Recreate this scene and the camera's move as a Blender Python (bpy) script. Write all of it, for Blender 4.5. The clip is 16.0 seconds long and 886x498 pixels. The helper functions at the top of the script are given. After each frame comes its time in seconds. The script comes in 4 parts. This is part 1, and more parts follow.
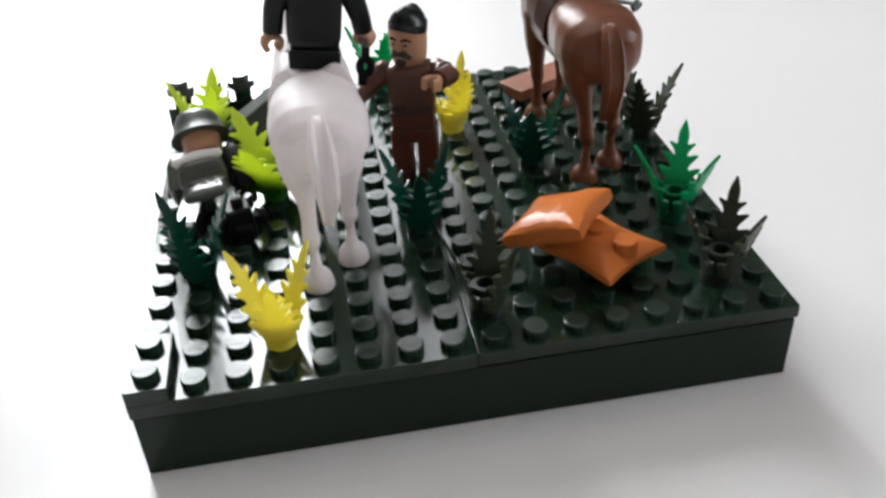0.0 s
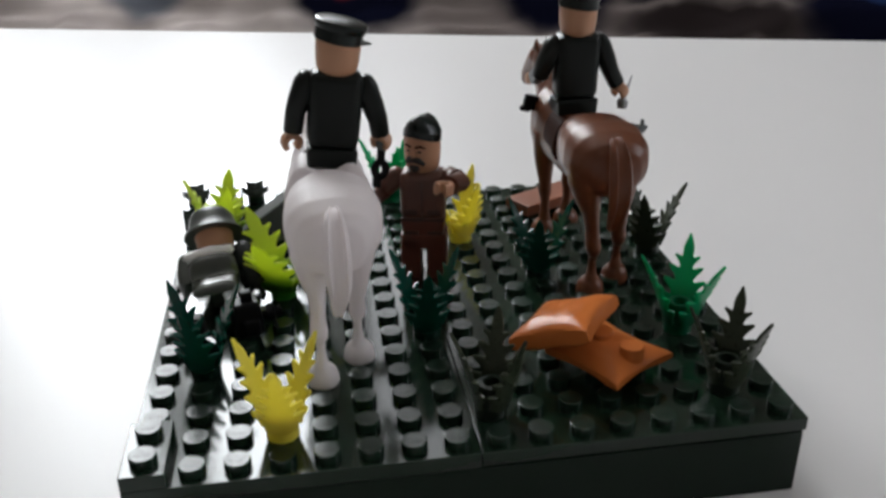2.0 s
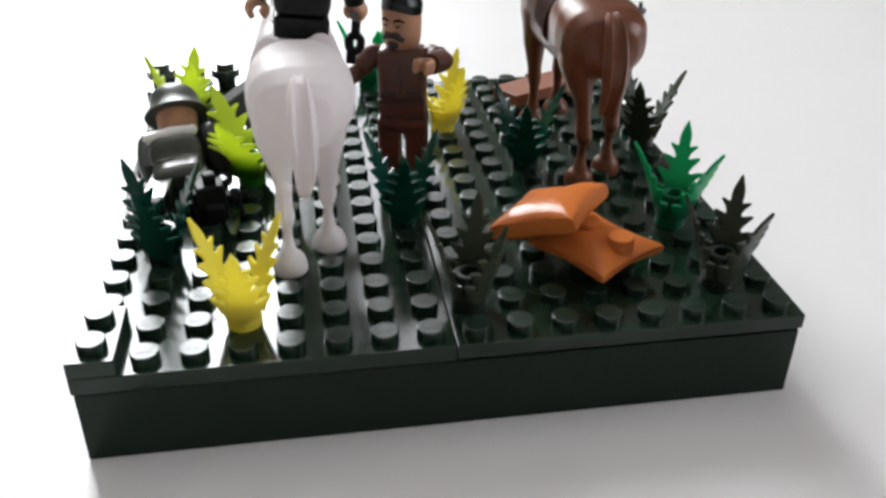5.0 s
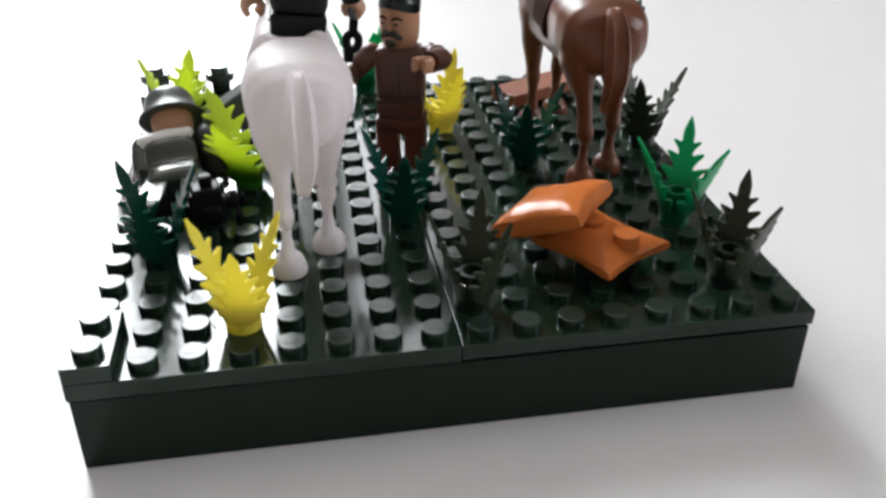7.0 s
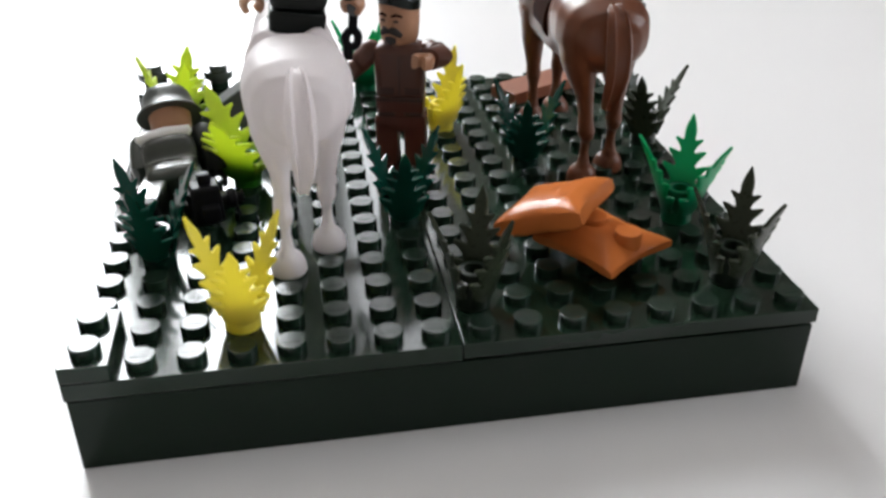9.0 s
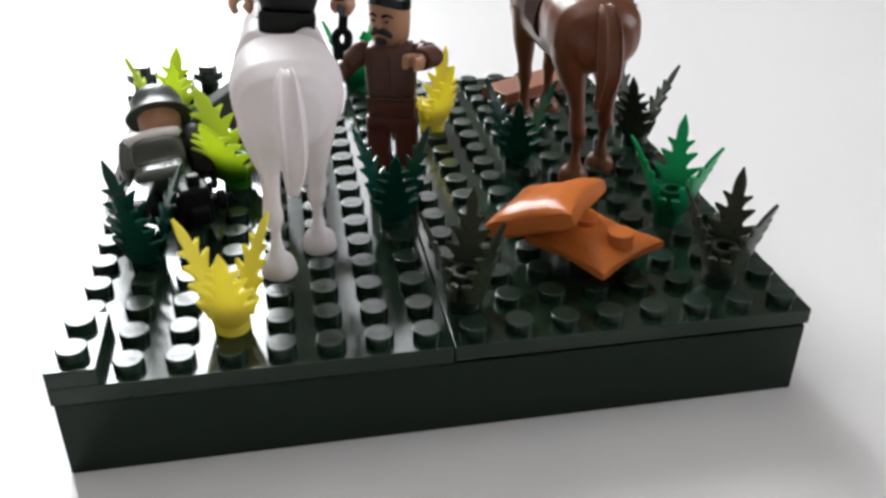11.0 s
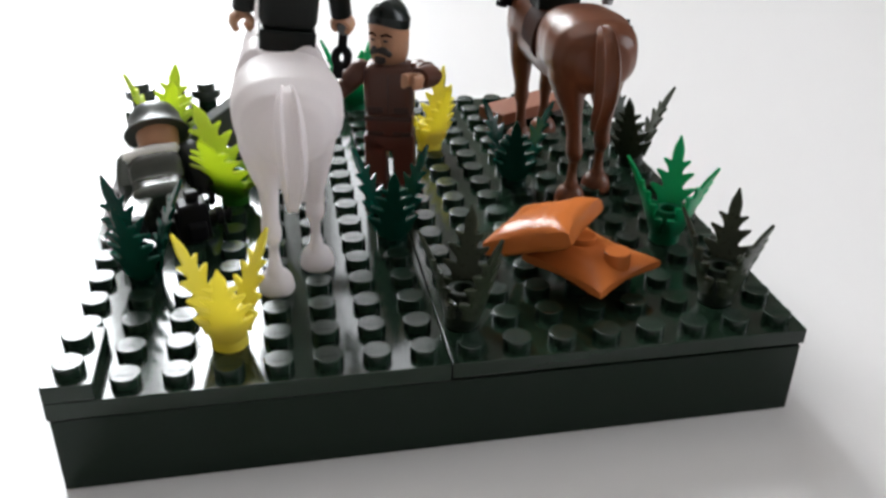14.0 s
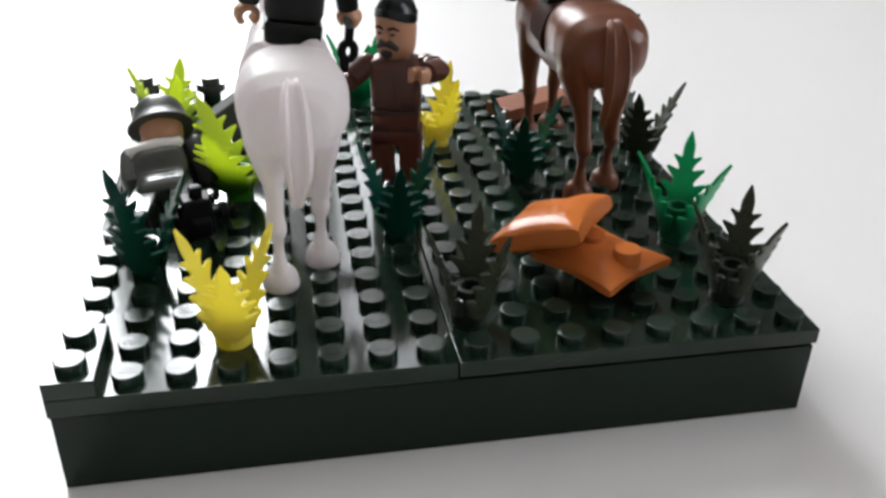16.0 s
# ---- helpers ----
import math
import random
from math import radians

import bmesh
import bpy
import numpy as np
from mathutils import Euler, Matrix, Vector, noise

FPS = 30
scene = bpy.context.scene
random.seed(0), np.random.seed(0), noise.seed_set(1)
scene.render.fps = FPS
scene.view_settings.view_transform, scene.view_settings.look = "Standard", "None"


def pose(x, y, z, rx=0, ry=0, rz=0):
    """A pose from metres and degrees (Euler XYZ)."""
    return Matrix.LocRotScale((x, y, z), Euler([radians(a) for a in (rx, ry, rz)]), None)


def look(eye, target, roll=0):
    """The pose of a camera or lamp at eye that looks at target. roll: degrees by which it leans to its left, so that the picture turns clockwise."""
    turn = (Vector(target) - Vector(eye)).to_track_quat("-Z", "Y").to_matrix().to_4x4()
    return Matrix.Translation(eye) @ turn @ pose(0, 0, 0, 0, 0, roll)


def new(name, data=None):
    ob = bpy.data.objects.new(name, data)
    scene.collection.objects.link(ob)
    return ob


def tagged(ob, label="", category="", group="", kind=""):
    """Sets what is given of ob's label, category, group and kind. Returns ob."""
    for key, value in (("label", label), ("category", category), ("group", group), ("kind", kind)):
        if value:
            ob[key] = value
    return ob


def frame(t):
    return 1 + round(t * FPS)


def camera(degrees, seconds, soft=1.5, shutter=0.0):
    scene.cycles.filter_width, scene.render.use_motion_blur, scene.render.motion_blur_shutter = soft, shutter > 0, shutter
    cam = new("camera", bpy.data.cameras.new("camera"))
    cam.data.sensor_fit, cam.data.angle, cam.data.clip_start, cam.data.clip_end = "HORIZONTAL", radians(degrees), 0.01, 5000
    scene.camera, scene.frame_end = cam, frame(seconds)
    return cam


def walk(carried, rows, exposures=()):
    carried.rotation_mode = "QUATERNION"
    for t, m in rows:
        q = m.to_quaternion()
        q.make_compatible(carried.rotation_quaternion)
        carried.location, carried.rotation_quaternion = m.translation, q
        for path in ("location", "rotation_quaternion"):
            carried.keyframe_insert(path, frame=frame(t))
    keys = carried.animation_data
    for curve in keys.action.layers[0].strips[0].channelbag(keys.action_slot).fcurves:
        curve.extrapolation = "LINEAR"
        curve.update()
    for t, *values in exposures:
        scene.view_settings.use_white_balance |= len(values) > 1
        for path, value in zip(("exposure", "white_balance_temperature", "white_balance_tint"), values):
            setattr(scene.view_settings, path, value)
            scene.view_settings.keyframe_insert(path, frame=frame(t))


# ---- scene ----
cam = camera(52.82, 16.0, soft=2.9, shutter=0.4)
PATH = [
    (0, (-0.02321, -0.12378, 0.12558), (0.00021, 0.03996, 0.01315), -3.21),
    (0.5, (-0.02427, -0.12351, 0.12270), (-0.00194, 0.04123, 0.01150), -3.39),
    (1, (-0.02142, -0.11712, 0.11542), (0.00065, 0.05047, 0.00853), -3.32),
    (1.3, (-0.02430, -0.12252, 0.11702), (0.00041, 0.04877, 0.01678), -2.70),
    (1.5, (-0.02486, -0.12342, 0.11665), (0.00091, 0.05109, 0.02241), -2.18),
    (1.7, (-0.02581, -0.12652, 0.11806), (0.00069, 0.05012, 0.02809), -1.42),
    (2, (-0.02645, -0.12841, 0.11983), (0.00081, 0.05009, 0.03385), -0.73),
    (2.2, (-0.02735, -0.13043, 0.11902), (0.00082, 0.05021, 0.03793), -0.60),
    (2.5, (-0.02737, -0.13067, 0.11697), (0.00086, 0.05035, 0.03676), -0.14),
    (2.8, (-0.02499, -0.12363, 0.11247), (0.00334, 0.05758, 0.03271), 0.13),
    (3, (-0.02602, -0.12073, 0.11071), (0.00336, 0.05808, 0.02606), 0.49),
    (3.2, (-0.02640, -0.11724, 0.10545), (0.00323, 0.05775, 0.01325), 0.79),
    (3.5, (-0.02332, -0.11475, 0.10167), (0.00389, 0.05546, 0.00023), 0.91),
    (4, (-0.02131, -0.11368, 0.10110), (0.00558, 0.05336, -0.00556), 0.96),
    (4.5, (-0.02167, -0.11669, 0.10571), (0.00513, 0.05012, -0.00132), 0.67),
    (5, (-0.02251, -0.12026, 0.10836), (0.00537, 0.04913, 0.00575), 0.62),
    (7.5, (-0.02386, -0.11805, 0.10454), (0.00579, 0.05227, 0.00400), 0.09),
    (8, (-0.02359, -0.11827, 0.10456), (0.00600, 0.05183, 0.00360), 0.08),
    (8.5, (-0.02405, -0.11891, 0.10449), (0.00592, 0.05153, 0.00424), 0.10),
    (9, (-0.02407, -0.11726, 0.10406), (0.00577, 0.05300, 0.00346), 0.12),
    (11.5, (-0.02364, -0.11648, 0.10369), (0.00897, 0.05350, 0.00347), 0.48),
    (12, (-0.02415, -0.11799, 0.10451), (0.00974, 0.05265, 0.00586), 0.76),
    (12.5, (-0.02454, -0.11804, 0.10501), (0.00979, 0.05290, 0.00703), 0.90),
    (13, (-0.02439, -0.11771, 0.10448), (0.00970, 0.05388, 0.00754), 0.92),
    (13.5, (-0.02468, -0.11757, 0.10418), (0.00938, 0.05442, 0.00796), 1.00),
    (14, (-0.02489, -0.11695, 0.10343), (0.00882, 0.05504, 0.00708), 0.99),
    (14.5, (-0.02458, -0.11874, 0.10482), (0.00901, 0.05321, 0.00837), 0.89),
    (15, (-0.02495, -0.11818, 0.10422), (0.00858, 0.05402, 0.00819), 0.96),
    (15.5, (-0.02409, -0.11679, 0.10467), (0.00777, 0.05473, 0.00687), 0.84),
    (16, (-0.02488, -0.11481, 0.10225), (0.00772, 0.05703, 0.00526), 1.08),
]
EXPOSURES = [(0.0, 0.12), (1.3, 0.12), (2.0, -0.6), (2.3, -0.93), (2.8, -1.02), (3.0, -0.9), (3.4, 0.12), (16.0, 0.12)]
walk(cam, [(t, look(eye, target, roll)) for t, eye, target, roll in PATH], EXPOSURES)

# Lengths below are in centimetres; part() turns them into metres. The table top is z = 0, the stud pitch is 0.8.
CM = 0.01
PLATE = 1.6     # top of the toy base
STUD = 0.17     # height of a stud


# ---- light ----
world = bpy.data.worlds.new("world")
scene.world = world
world.use_nodes = True
wn = world.node_tree.nodes
sky = wn.new("ShaderNodeTexSky")
sky.sky_type, sky.sun_disc, sky.sun_elevation, sky.sun_rotation = "NISHITA", False, radians(40), radians(-30)
world.node_tree.links.new(sky.outputs[0], wn["Background"].inputs[0])
wn["Background"].inputs[1].default_value = 0.1

# daylight in the opening of the window
WIN = dict(x0=-62, x1=0, z0=33, z1=150, y=125)
lamp = bpy.data.lights.new("window_daylight", "AREA")
lamp.shape, lamp.size, lamp.size_y, lamp.energy, lamp.color = "RECTANGLE", 0.58, 1.15, 64, (0.93, 0.97, 1.0)
lamp_ob = new("window_daylight", lamp)
lamp_ob.matrix_world = look(((WIN["x0"] + WIN["x1"]) / 2 * CM, (WIN["y"] + 11) * CM, (WIN["z0"] + WIN["z1"]) / 2 * CM),
                            ((WIN["x0"] + WIN["x1"]) / 2 * CM, 0, (WIN["z0"] + WIN["z1"]) / 2 * CM))

# an added, unseen second window whose dim lamp gives the plates grey reflections
WIN2 = dict(x0=4, x1=22, z0=33, z1=150, y=125)
lamp2 = bpy.data.lights.new("window_daylight", "AREA")
lamp2.shape, lamp2.size, lamp2.size_y, lamp2.energy, lamp2.color = "RECTANGLE", 0.17, 1.15, 3.8, (0.97, 0.98, 1.0)
lamp2_ob = new("window_daylight", lamp2)
lamp2_ob.matrix_world = look((0.13, (WIN2["y"] + 11) * CM, 0.915), (0.13, 0, 0.915))

# a window in the wall to the right, with bluish skylight
WIN3 = dict(y0=-60, y1=20, z0=25, z1=150, x=150)
lamp3 = bpy.data.lights.new("window_daylight", "AREA")
lamp3.shape, lamp3.size, lamp3.size_y, lamp3.energy, lamp3.color = "RECTANGLE", 0.76, 1.2, 18.5, (0.91, 0.94, 1.0)
lamp3_ob = new("window_daylight", lamp3)
lamp3_ob.matrix_world = look(((WIN3["x"] + 11) * CM, -0.2, 0.875), (0, -0.2, 0.875))


# ---- materials ----
def material(name, color, rough=0.35, spec=0.5, vary=0.12, scale=60.0, bump=0.0, bump_scale=400.0, metal=0.0, translucent=0.0, island=0.0, foot=None):
    m = bpy.data.materials.new(name)
    m.use_nodes = True
    n, l = m.node_tree.nodes, m.node_tree.links
    b = n["Principled BSDF"]
    co = n.new("ShaderNodeTexCoord")
    nz = n.new("ShaderNodeTexNoise")
    nz.inputs["Scale"].default_value, nz.inputs["Detail"].default_value = scale, 5
    l.new(co.outputs["Object"], nz.inputs["Vector"])
    fine = n.new("ShaderNodeTexNoise")
    fine.inputs["Scale"].default_value, fine.inputs["Detail"].default_value = bump_scale * 3, 3
    l.new(co.outputs["Object"], fine.inputs["Vector"])
    ramp = n.new("ShaderNodeMapRange")
    ramp.inputs["To Min"].default_value, ramp.inputs["To Max"].default_value = 1 - vary, 1 + vary
    l.new(nz.outputs["Fac"], ramp.inputs["Value"])
    mul = n.new("ShaderNodeVectorMath")
    mul.operation = "SCALE"
    mul.inputs[0].default_value = color
    l.new(ramp.outputs["Result"], mul.inputs["Scale"])
    last = mul.outputs["Vector"]
    if island:
        info = n.new("ShaderNodeObjectInfo")
        r2 = n.new("ShaderNodeMapRange")
        r2.inputs["To Min"].default_value, r2.inputs["To Max"].default_value = 1 - island, 1 + island
        l.new(info.outputs["Random"], r2.inputs["Value"])
        mul2 = n.new("ShaderNodeVectorMath")
        mul2.operation = "SCALE"
        l.new(last, mul2.inputs[0])
        l.new(r2.outputs["Result"], mul2.inputs["Scale"])
        last = mul2.outputs["Vector"]
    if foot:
        # colour changes towards the stem; for bright green this is shade painted in
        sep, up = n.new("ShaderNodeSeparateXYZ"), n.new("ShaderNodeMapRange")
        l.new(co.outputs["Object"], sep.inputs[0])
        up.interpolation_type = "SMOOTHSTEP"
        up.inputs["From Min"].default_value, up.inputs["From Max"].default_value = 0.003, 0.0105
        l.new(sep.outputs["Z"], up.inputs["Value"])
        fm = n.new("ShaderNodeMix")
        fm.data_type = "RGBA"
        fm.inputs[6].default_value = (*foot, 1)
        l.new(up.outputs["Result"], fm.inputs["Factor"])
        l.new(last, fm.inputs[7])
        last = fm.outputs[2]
    l.new(last, b.inputs["Base Color"])
    rr = n.new("ShaderNodeMapRange")
    rr.inputs["To Min"].default_value, rr.inputs["To Max"].default_value = rough * 0.88, rough * 1.14
    l.new(fine.outputs["Fac"], rr.inputs["Value"])
    l.new(rr.outputs["Result"], b.inputs["Roughness"])
    b.inputs["Specular IOR Level"].default_value, b.inputs["Metallic"].default_value = spec, metal
    if bump:
        bz = n.new("ShaderNodeTexNoise")
        bz.inputs["Scale"].default_value, bz.inputs["Detail"].default_value = bump_scale, 4
        l.new(co.outputs["Object"], bz.inputs["Vector"])
        bn = n.new("ShaderNodeBump")
        bn.inputs["Strength"].default_value, bn.inputs["Distance"].default_value = bump, 0.0002
        l.new(bz.outputs["Fac"], bn.inputs["Height"])
        l.new(bn.outputs["Normal"], b.inputs["Normal"])
    if translucent:
        tr = n.new("ShaderNodeBsdfTranslucent")
        l.new(last, tr.inputs["Color"])
        mx = n.new("ShaderNodeMixShader")
        mx.inputs["Fac"].default_value = translucent
        l.new(b.outputs[0], mx.inputs[1])
        l.new(tr.outputs[0], mx.inputs[2])
        l.new(mx.outputs[0], n["Material Output"].inputs["Surface"])
    return m


M_BASE = material("dark_green_plastic", (0.0086, 0.0215, 0.0125), rough=0.12, spec=0.43, vary=0.08, scale=90, bump=0.05, bump_scale=500)
M_COURSE = material("blackish_green_plastic", (0.0076, 0.017, 0.0105), rough=0.2, spec=0.22, vary=0.1, scale=60, bump=0.08, bump_scale=500)
M_STUD = material("dark_green_stud_plastic", (0.0115, 0.026, 0.017), rough=0.24, spec=0.42, vary=0.08, scale=200, bump=0.03, bump_scale=500, island=0.12)
M_WHITE = material("white_plastic", (0.95, 0.905, 0.91), rough=0.42, spec=0.4, vary=0.015, translucent=0.4)
M_HORSE = material("brown_plastic", (0.15, 0.05, 0.023), rough=0.33, spec=0.42, vary=0.1)
M_YELLOW = material("yellow_plastic", (0.92, 0.84, 0.16), rough=0.35, vary=0.06, translucent=0.5)
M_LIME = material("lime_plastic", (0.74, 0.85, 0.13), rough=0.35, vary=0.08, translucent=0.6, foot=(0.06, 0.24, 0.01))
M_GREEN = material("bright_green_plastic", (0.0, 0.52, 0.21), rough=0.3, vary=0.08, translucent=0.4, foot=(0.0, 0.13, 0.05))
M_LIME_BASE = material("lime_base_plastic", (0.02, 0.16, 0.006), rough=0.35, vary=0.08)
# bright green for plant bases, their shade put into the colour
M_GREEN_SHADED = material("shaded_bright_green_plastic", (0.0, 0.1, 0.04), rough=0.3, vary=0.08)
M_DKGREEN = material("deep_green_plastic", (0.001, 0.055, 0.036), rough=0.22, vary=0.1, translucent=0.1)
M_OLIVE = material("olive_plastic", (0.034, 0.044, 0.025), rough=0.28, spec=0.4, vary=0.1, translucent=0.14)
M_DKGREEN_SHADED = material("shaded_deep_green_plastic", (0.001, 0.022, 0.014), rough=0.26, vary=0.1)
M_OLIVE_SHADED = material("shaded_olive_plastic", (0.011, 0.019, 0.012), rough=0.3, vary=0.1)
# darker copies of the leaf plastics; all but lime have shade painted in
DARK_BASE = {M_LIME: M_LIME_BASE, M_GREEN: M_GREEN_SHADED, M_DKGREEN: M_DKGREEN_SHADED, M_OLIVE: M_OLIVE_SHADED}
M_BAG = material("tan_orange_plastic", (0.48, 0.138, 0.034), rough=0.2, spec=0.13, vary=0.08, bump=0.1, bump_scale=350)
M_PLANK = material("reddish_brown_plastic", (0.25, 0.09, 0.048), rough=0.35, vary=0.1)
M_CAP = material("glossy_dark_green_plastic", (0.0045, 0.009, 0.008), rough=0.25, spec=0.35, vary=0.1)
M_UNIFORM = material("dark_uniform_plastic", (0.006, 0.0085, 0.0072), rough=0.34, spec=0.25, vary=0.1, bump=0.05)
M_FIELD = material("field_grey_plastic", (0.04, 0.05, 0.041), rough=0.22, spec=1.0, vary=0.25, scale=250, bump=0.05)
M_HELMET = material("grey_green_helmet_plastic", (0.05, 0.058, 0.05), rough=0.36, spec=0.6, vary=0.15, bump=0.04)
M_HOSE = material("red_brown_plastic", (0.115, 0.028, 0.016), rough=0.35, vary=0.12, bump=0.05)
M_PRINT = material("printed_dark_brown", (0.06, 0.022, 0.015), rough=0.4, vary=0.2)
M_TUNIC = material("brown_tunic_plastic", (0.1, 0.036, 0.022), rough=0.35, vary=0.12, bump=0.05)
M_SKIN = material("flesh_plastic", (0.5, 0.26, 0.15), rough=0.4, vary=0.05)
M_BLACK = material("black_plastic", (0.004, 0.004, 0.005), rough=0.4, spec=0.12, vary=0.1)
M_SILVER = material("silver_plastic", (0.32, 0.32, 0.33), rough=0.35, metal=0.6, vary=0.1)
M_GREYPL = material("dark_grey_plastic", (0.1, 0.11, 0.11), rough=0.3, vary=0.1)
M_BEARD = material("printed_dark_grey", (0.035, 0.027, 0.023), rough=0.45, vary=0.15)
# pale colour for the highlight painted across the lying figure's shoulders
M_SHOULDER_GLINT = material("pale_shoulder_glint", (0.8, 0.8, 0.78), rough=0.3, spec=0.8, vary=0.1)
M_SADDLE = material("dark_brown_plastic", (0.04, 0.014, 0.009), rough=0.6, spec=0.04, vary=0.1)
M_TABLE = material("white_laminate", (0.64, 0.63, 0.625), rough=0.36, spec=0.45, vary=0.025, scale=6, bump=0.03, bump_scale=500)
M_WALL = material("wall_paint", (0.41, 0.375, 0.34), rough=0.9, vary=0.05, scale=2, bump=0.1, bump_scale=80)
M_CEIL = material("ceiling_paint", (0.7, 0.665, 0.63), rough=0.9, vary=0.03, scale=2)
M_FLOOR = material("wood_floor", (0.2, 0.13, 0.08), rough=0.5, vary=0.25, scale=5)
M_FRAME = material("white_window_paint", (0.75, 0.75, 0.74), rough=0.4, vary=0.03)
M_WOODLEG = material("table_leg_paint", (0.7, 0.69, 0.67), rough=0.4, vary=0.04)


def cloth_material():
    """A beige bedspread with a large soft print of blue, navy and red patches, and light falloff painted in on the
    right: x, y, radii in metres, colour.
    """
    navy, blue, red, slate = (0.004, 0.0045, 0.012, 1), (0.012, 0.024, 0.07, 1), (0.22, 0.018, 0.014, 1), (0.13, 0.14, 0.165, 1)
    shade_umber, taupe = (0.022, 0.017, 0.017, 1), (0.15, 0.125, 0.118, 1)
    # umber, taupe and large navy patches paint in the dimmer light towards the right
    patches = ((0.3, 0.6, 0.26, 0.14, shade_umber), (0.38, 0.6, 0.16, 0.12, navy), (-0.62, 0.66, 0.09, 0.07, navy), (-0.82, 0.6, 0.08, 0.09, blue), (-0.5, 0.8, 0.12, 0.06, navy), (-0.2, 0.82, 0.09, 0.07, slate), (0.1, 0.8, 0.1, 0.07, navy), (0.14, 0.81, 0.05, 0.04, red), (0.7, 0.72, 0.12, 0.1, navy), (-0.7, 0.85, 0.06, 0.05, red), (0.06, 0.6, 0.16, 0.08, taupe), (-0.41, 0.63, 0.056, 0.014, slate), (-0.31, 0.62, 0.037, 0.029, slate), (-0.30, 0.635, 0.02, 0.02, navy), (-0.13, 0.615, 0.059, 0.043, navy),
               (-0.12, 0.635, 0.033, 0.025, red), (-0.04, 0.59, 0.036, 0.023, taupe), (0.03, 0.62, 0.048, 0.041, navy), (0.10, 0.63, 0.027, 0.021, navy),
               (0.15, 0.585, 0.074, 0.02, shade_umber), (0.26, 0.60, 0.043, 0.039, navy), (0.28, 0.62, 0.013, 0.018, blue), (0.23, 0.63, 0.053, 0.018, shade_umber))
    m = bpy.data.materials.new("patterned_cloth")
    m.use_nodes = True
    n, l = m.node_tree.nodes, m.node_tree.links
    b = n["Principled BSDF"]
    b.inputs["Roughness"].default_value, b.inputs["Specular IOR Level"].default_value = 1.0, 0.0
    co = n.new("ShaderNodeTexCoord")
    base = n.new("ShaderNodeTexNoise")
    base.inputs["Scale"].default_value = 16
    l.new(co.outputs["Object"], base.inputs["Vector"])
    r = n.new("ShaderNodeValToRGB")
    r.color_ramp.elements[0].color, r.color_ramp.elements[1].color = (0.3, 0.26, 0.245, 1), (0.52, 0.46, 0.44, 1)
    r.color_ramp.elements[0].position, r.color_ramp.elements[1].position = 0.3, 0.7
    l.new(base.outputs["Fac"], r.inputs[0])
    color = r.outputs[0]
    warp = n.new("ShaderNodeTexNoise")
    warp.inputs["Scale"].default_value = 22
    l.new(co.outputs["Object"], warp.inputs["Vector"])
    bend = n.new("ShaderNodeVectorMath")
    bend.operation = "MULTIPLY_ADD"
    bend.inputs[1].default_value = (0.03, 0.03, 0)
    l.new(warp.outputs["Color"], bend.inputs[0])
    l.new(co.outputs["Object"], bend.inputs[2])
    for x, y, rx, ry, tint in patches:
        mp = n.new("ShaderNodeMapping")
        mp.vector_type = "TEXTURE"
        mp.inputs["Location"].default_value, mp.inputs["Scale"].default_value = (x + 0.015, y + 0.015, 0), (rx, ry, 1000)
        l.new(bend.outputs[0], mp.inputs["Vector"])
        far = n.new("ShaderNodeVectorMath")
        far.operation = "LENGTH"
        l.new(mp.outputs[0], far.inputs[0])
        mr = n.new("ShaderNodeMapRange")
        mr.interpolation_type = "SMOOTHSTEP"
        mr.inputs["From Min"].default_value, mr.inputs["From Max"].default_value = 1.3, 0.7
        l.new(far.outputs["Value"], mr.inputs["Value"])
        mix = n.new("ShaderNodeMix")
        mix.data_type = "RGBA"
        l.new(mr.outputs["Result"], mix.inputs["Factor"])
        l.new(color, mix.inputs[6])
        mix.inputs[7].default_value = tint
        color = mix.outputs[2]
    l.new(color, b.inputs["Base Color"])
    return m


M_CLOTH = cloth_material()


def pane_material():
    m = bpy.data.materials.new("window_glass")
    m.use_nodes = True
    n, l = m.node_tree.nodes, m.node_tree.links
    t, g, mx = n.new("ShaderNodeBsdfTransparent"), n.new("ShaderNodeBsdfGlossy"), n.new("ShaderNodeMixShader")
    g.inputs["Roughness"].default_value, mx.inputs["Fac"].default_value = 0.02, 0.06
    l.new(t.outputs[0], mx.inputs[1])
    l.new(g.outputs[0], mx.inputs[2])
    l.new(mx.outputs[0], n["Material Output"].inputs["Surface"])
    return m


M_PANE = pane_material()


# ---- mesh helpers (centimetres) ----
def add(bm, tmp, m=None, mi=0):
    """Move the temporary bmesh into bm, placed by m, with material slot mi."""
    if m is not None:
        tmp.transform(m)
    for f in tmp.faces:
        f.material_index = mi
    bmesh.ops.recalc_face_normals(tmp, faces=tmp.faces)
    me = bpy.data.meshes.new("tmp")
    tmp.to_mesh(me)
    tmp.free()
    bm.from_mesh(me)
    bpy.data.meshes.remove(me)


def add_keep(bm, tmp, m):
    tmp.transform(m)
    me = bpy.data.meshes.new("tmp")
    tmp.to_mesh(me)
    tmp.free()
    bm.from_mesh(me)
    bpy.data.meshes.remove(me)


def rbox(bm, x0, x1, y0, y1, z0, z1, bevel=0.02, m=None, mi=0, seg=2):
    tmp = bmesh.new()
    bmesh.ops.create_cube(tmp, size=1, matrix=Matrix.Translation(((x0 + x1) / 2, (y0 + y1) / 2, (z0 + z1) / 2)) @ Matrix.Diagonal((x1 - x0, y1 - y0, z1 - z0, 1)))
    if bevel:
        bmesh.ops.bevel(tmp, geom=tmp.edges[:], offset=bevel, segments=seg, affect="EDGES", profile=0.5)
    add(bm, tmp, m, mi)


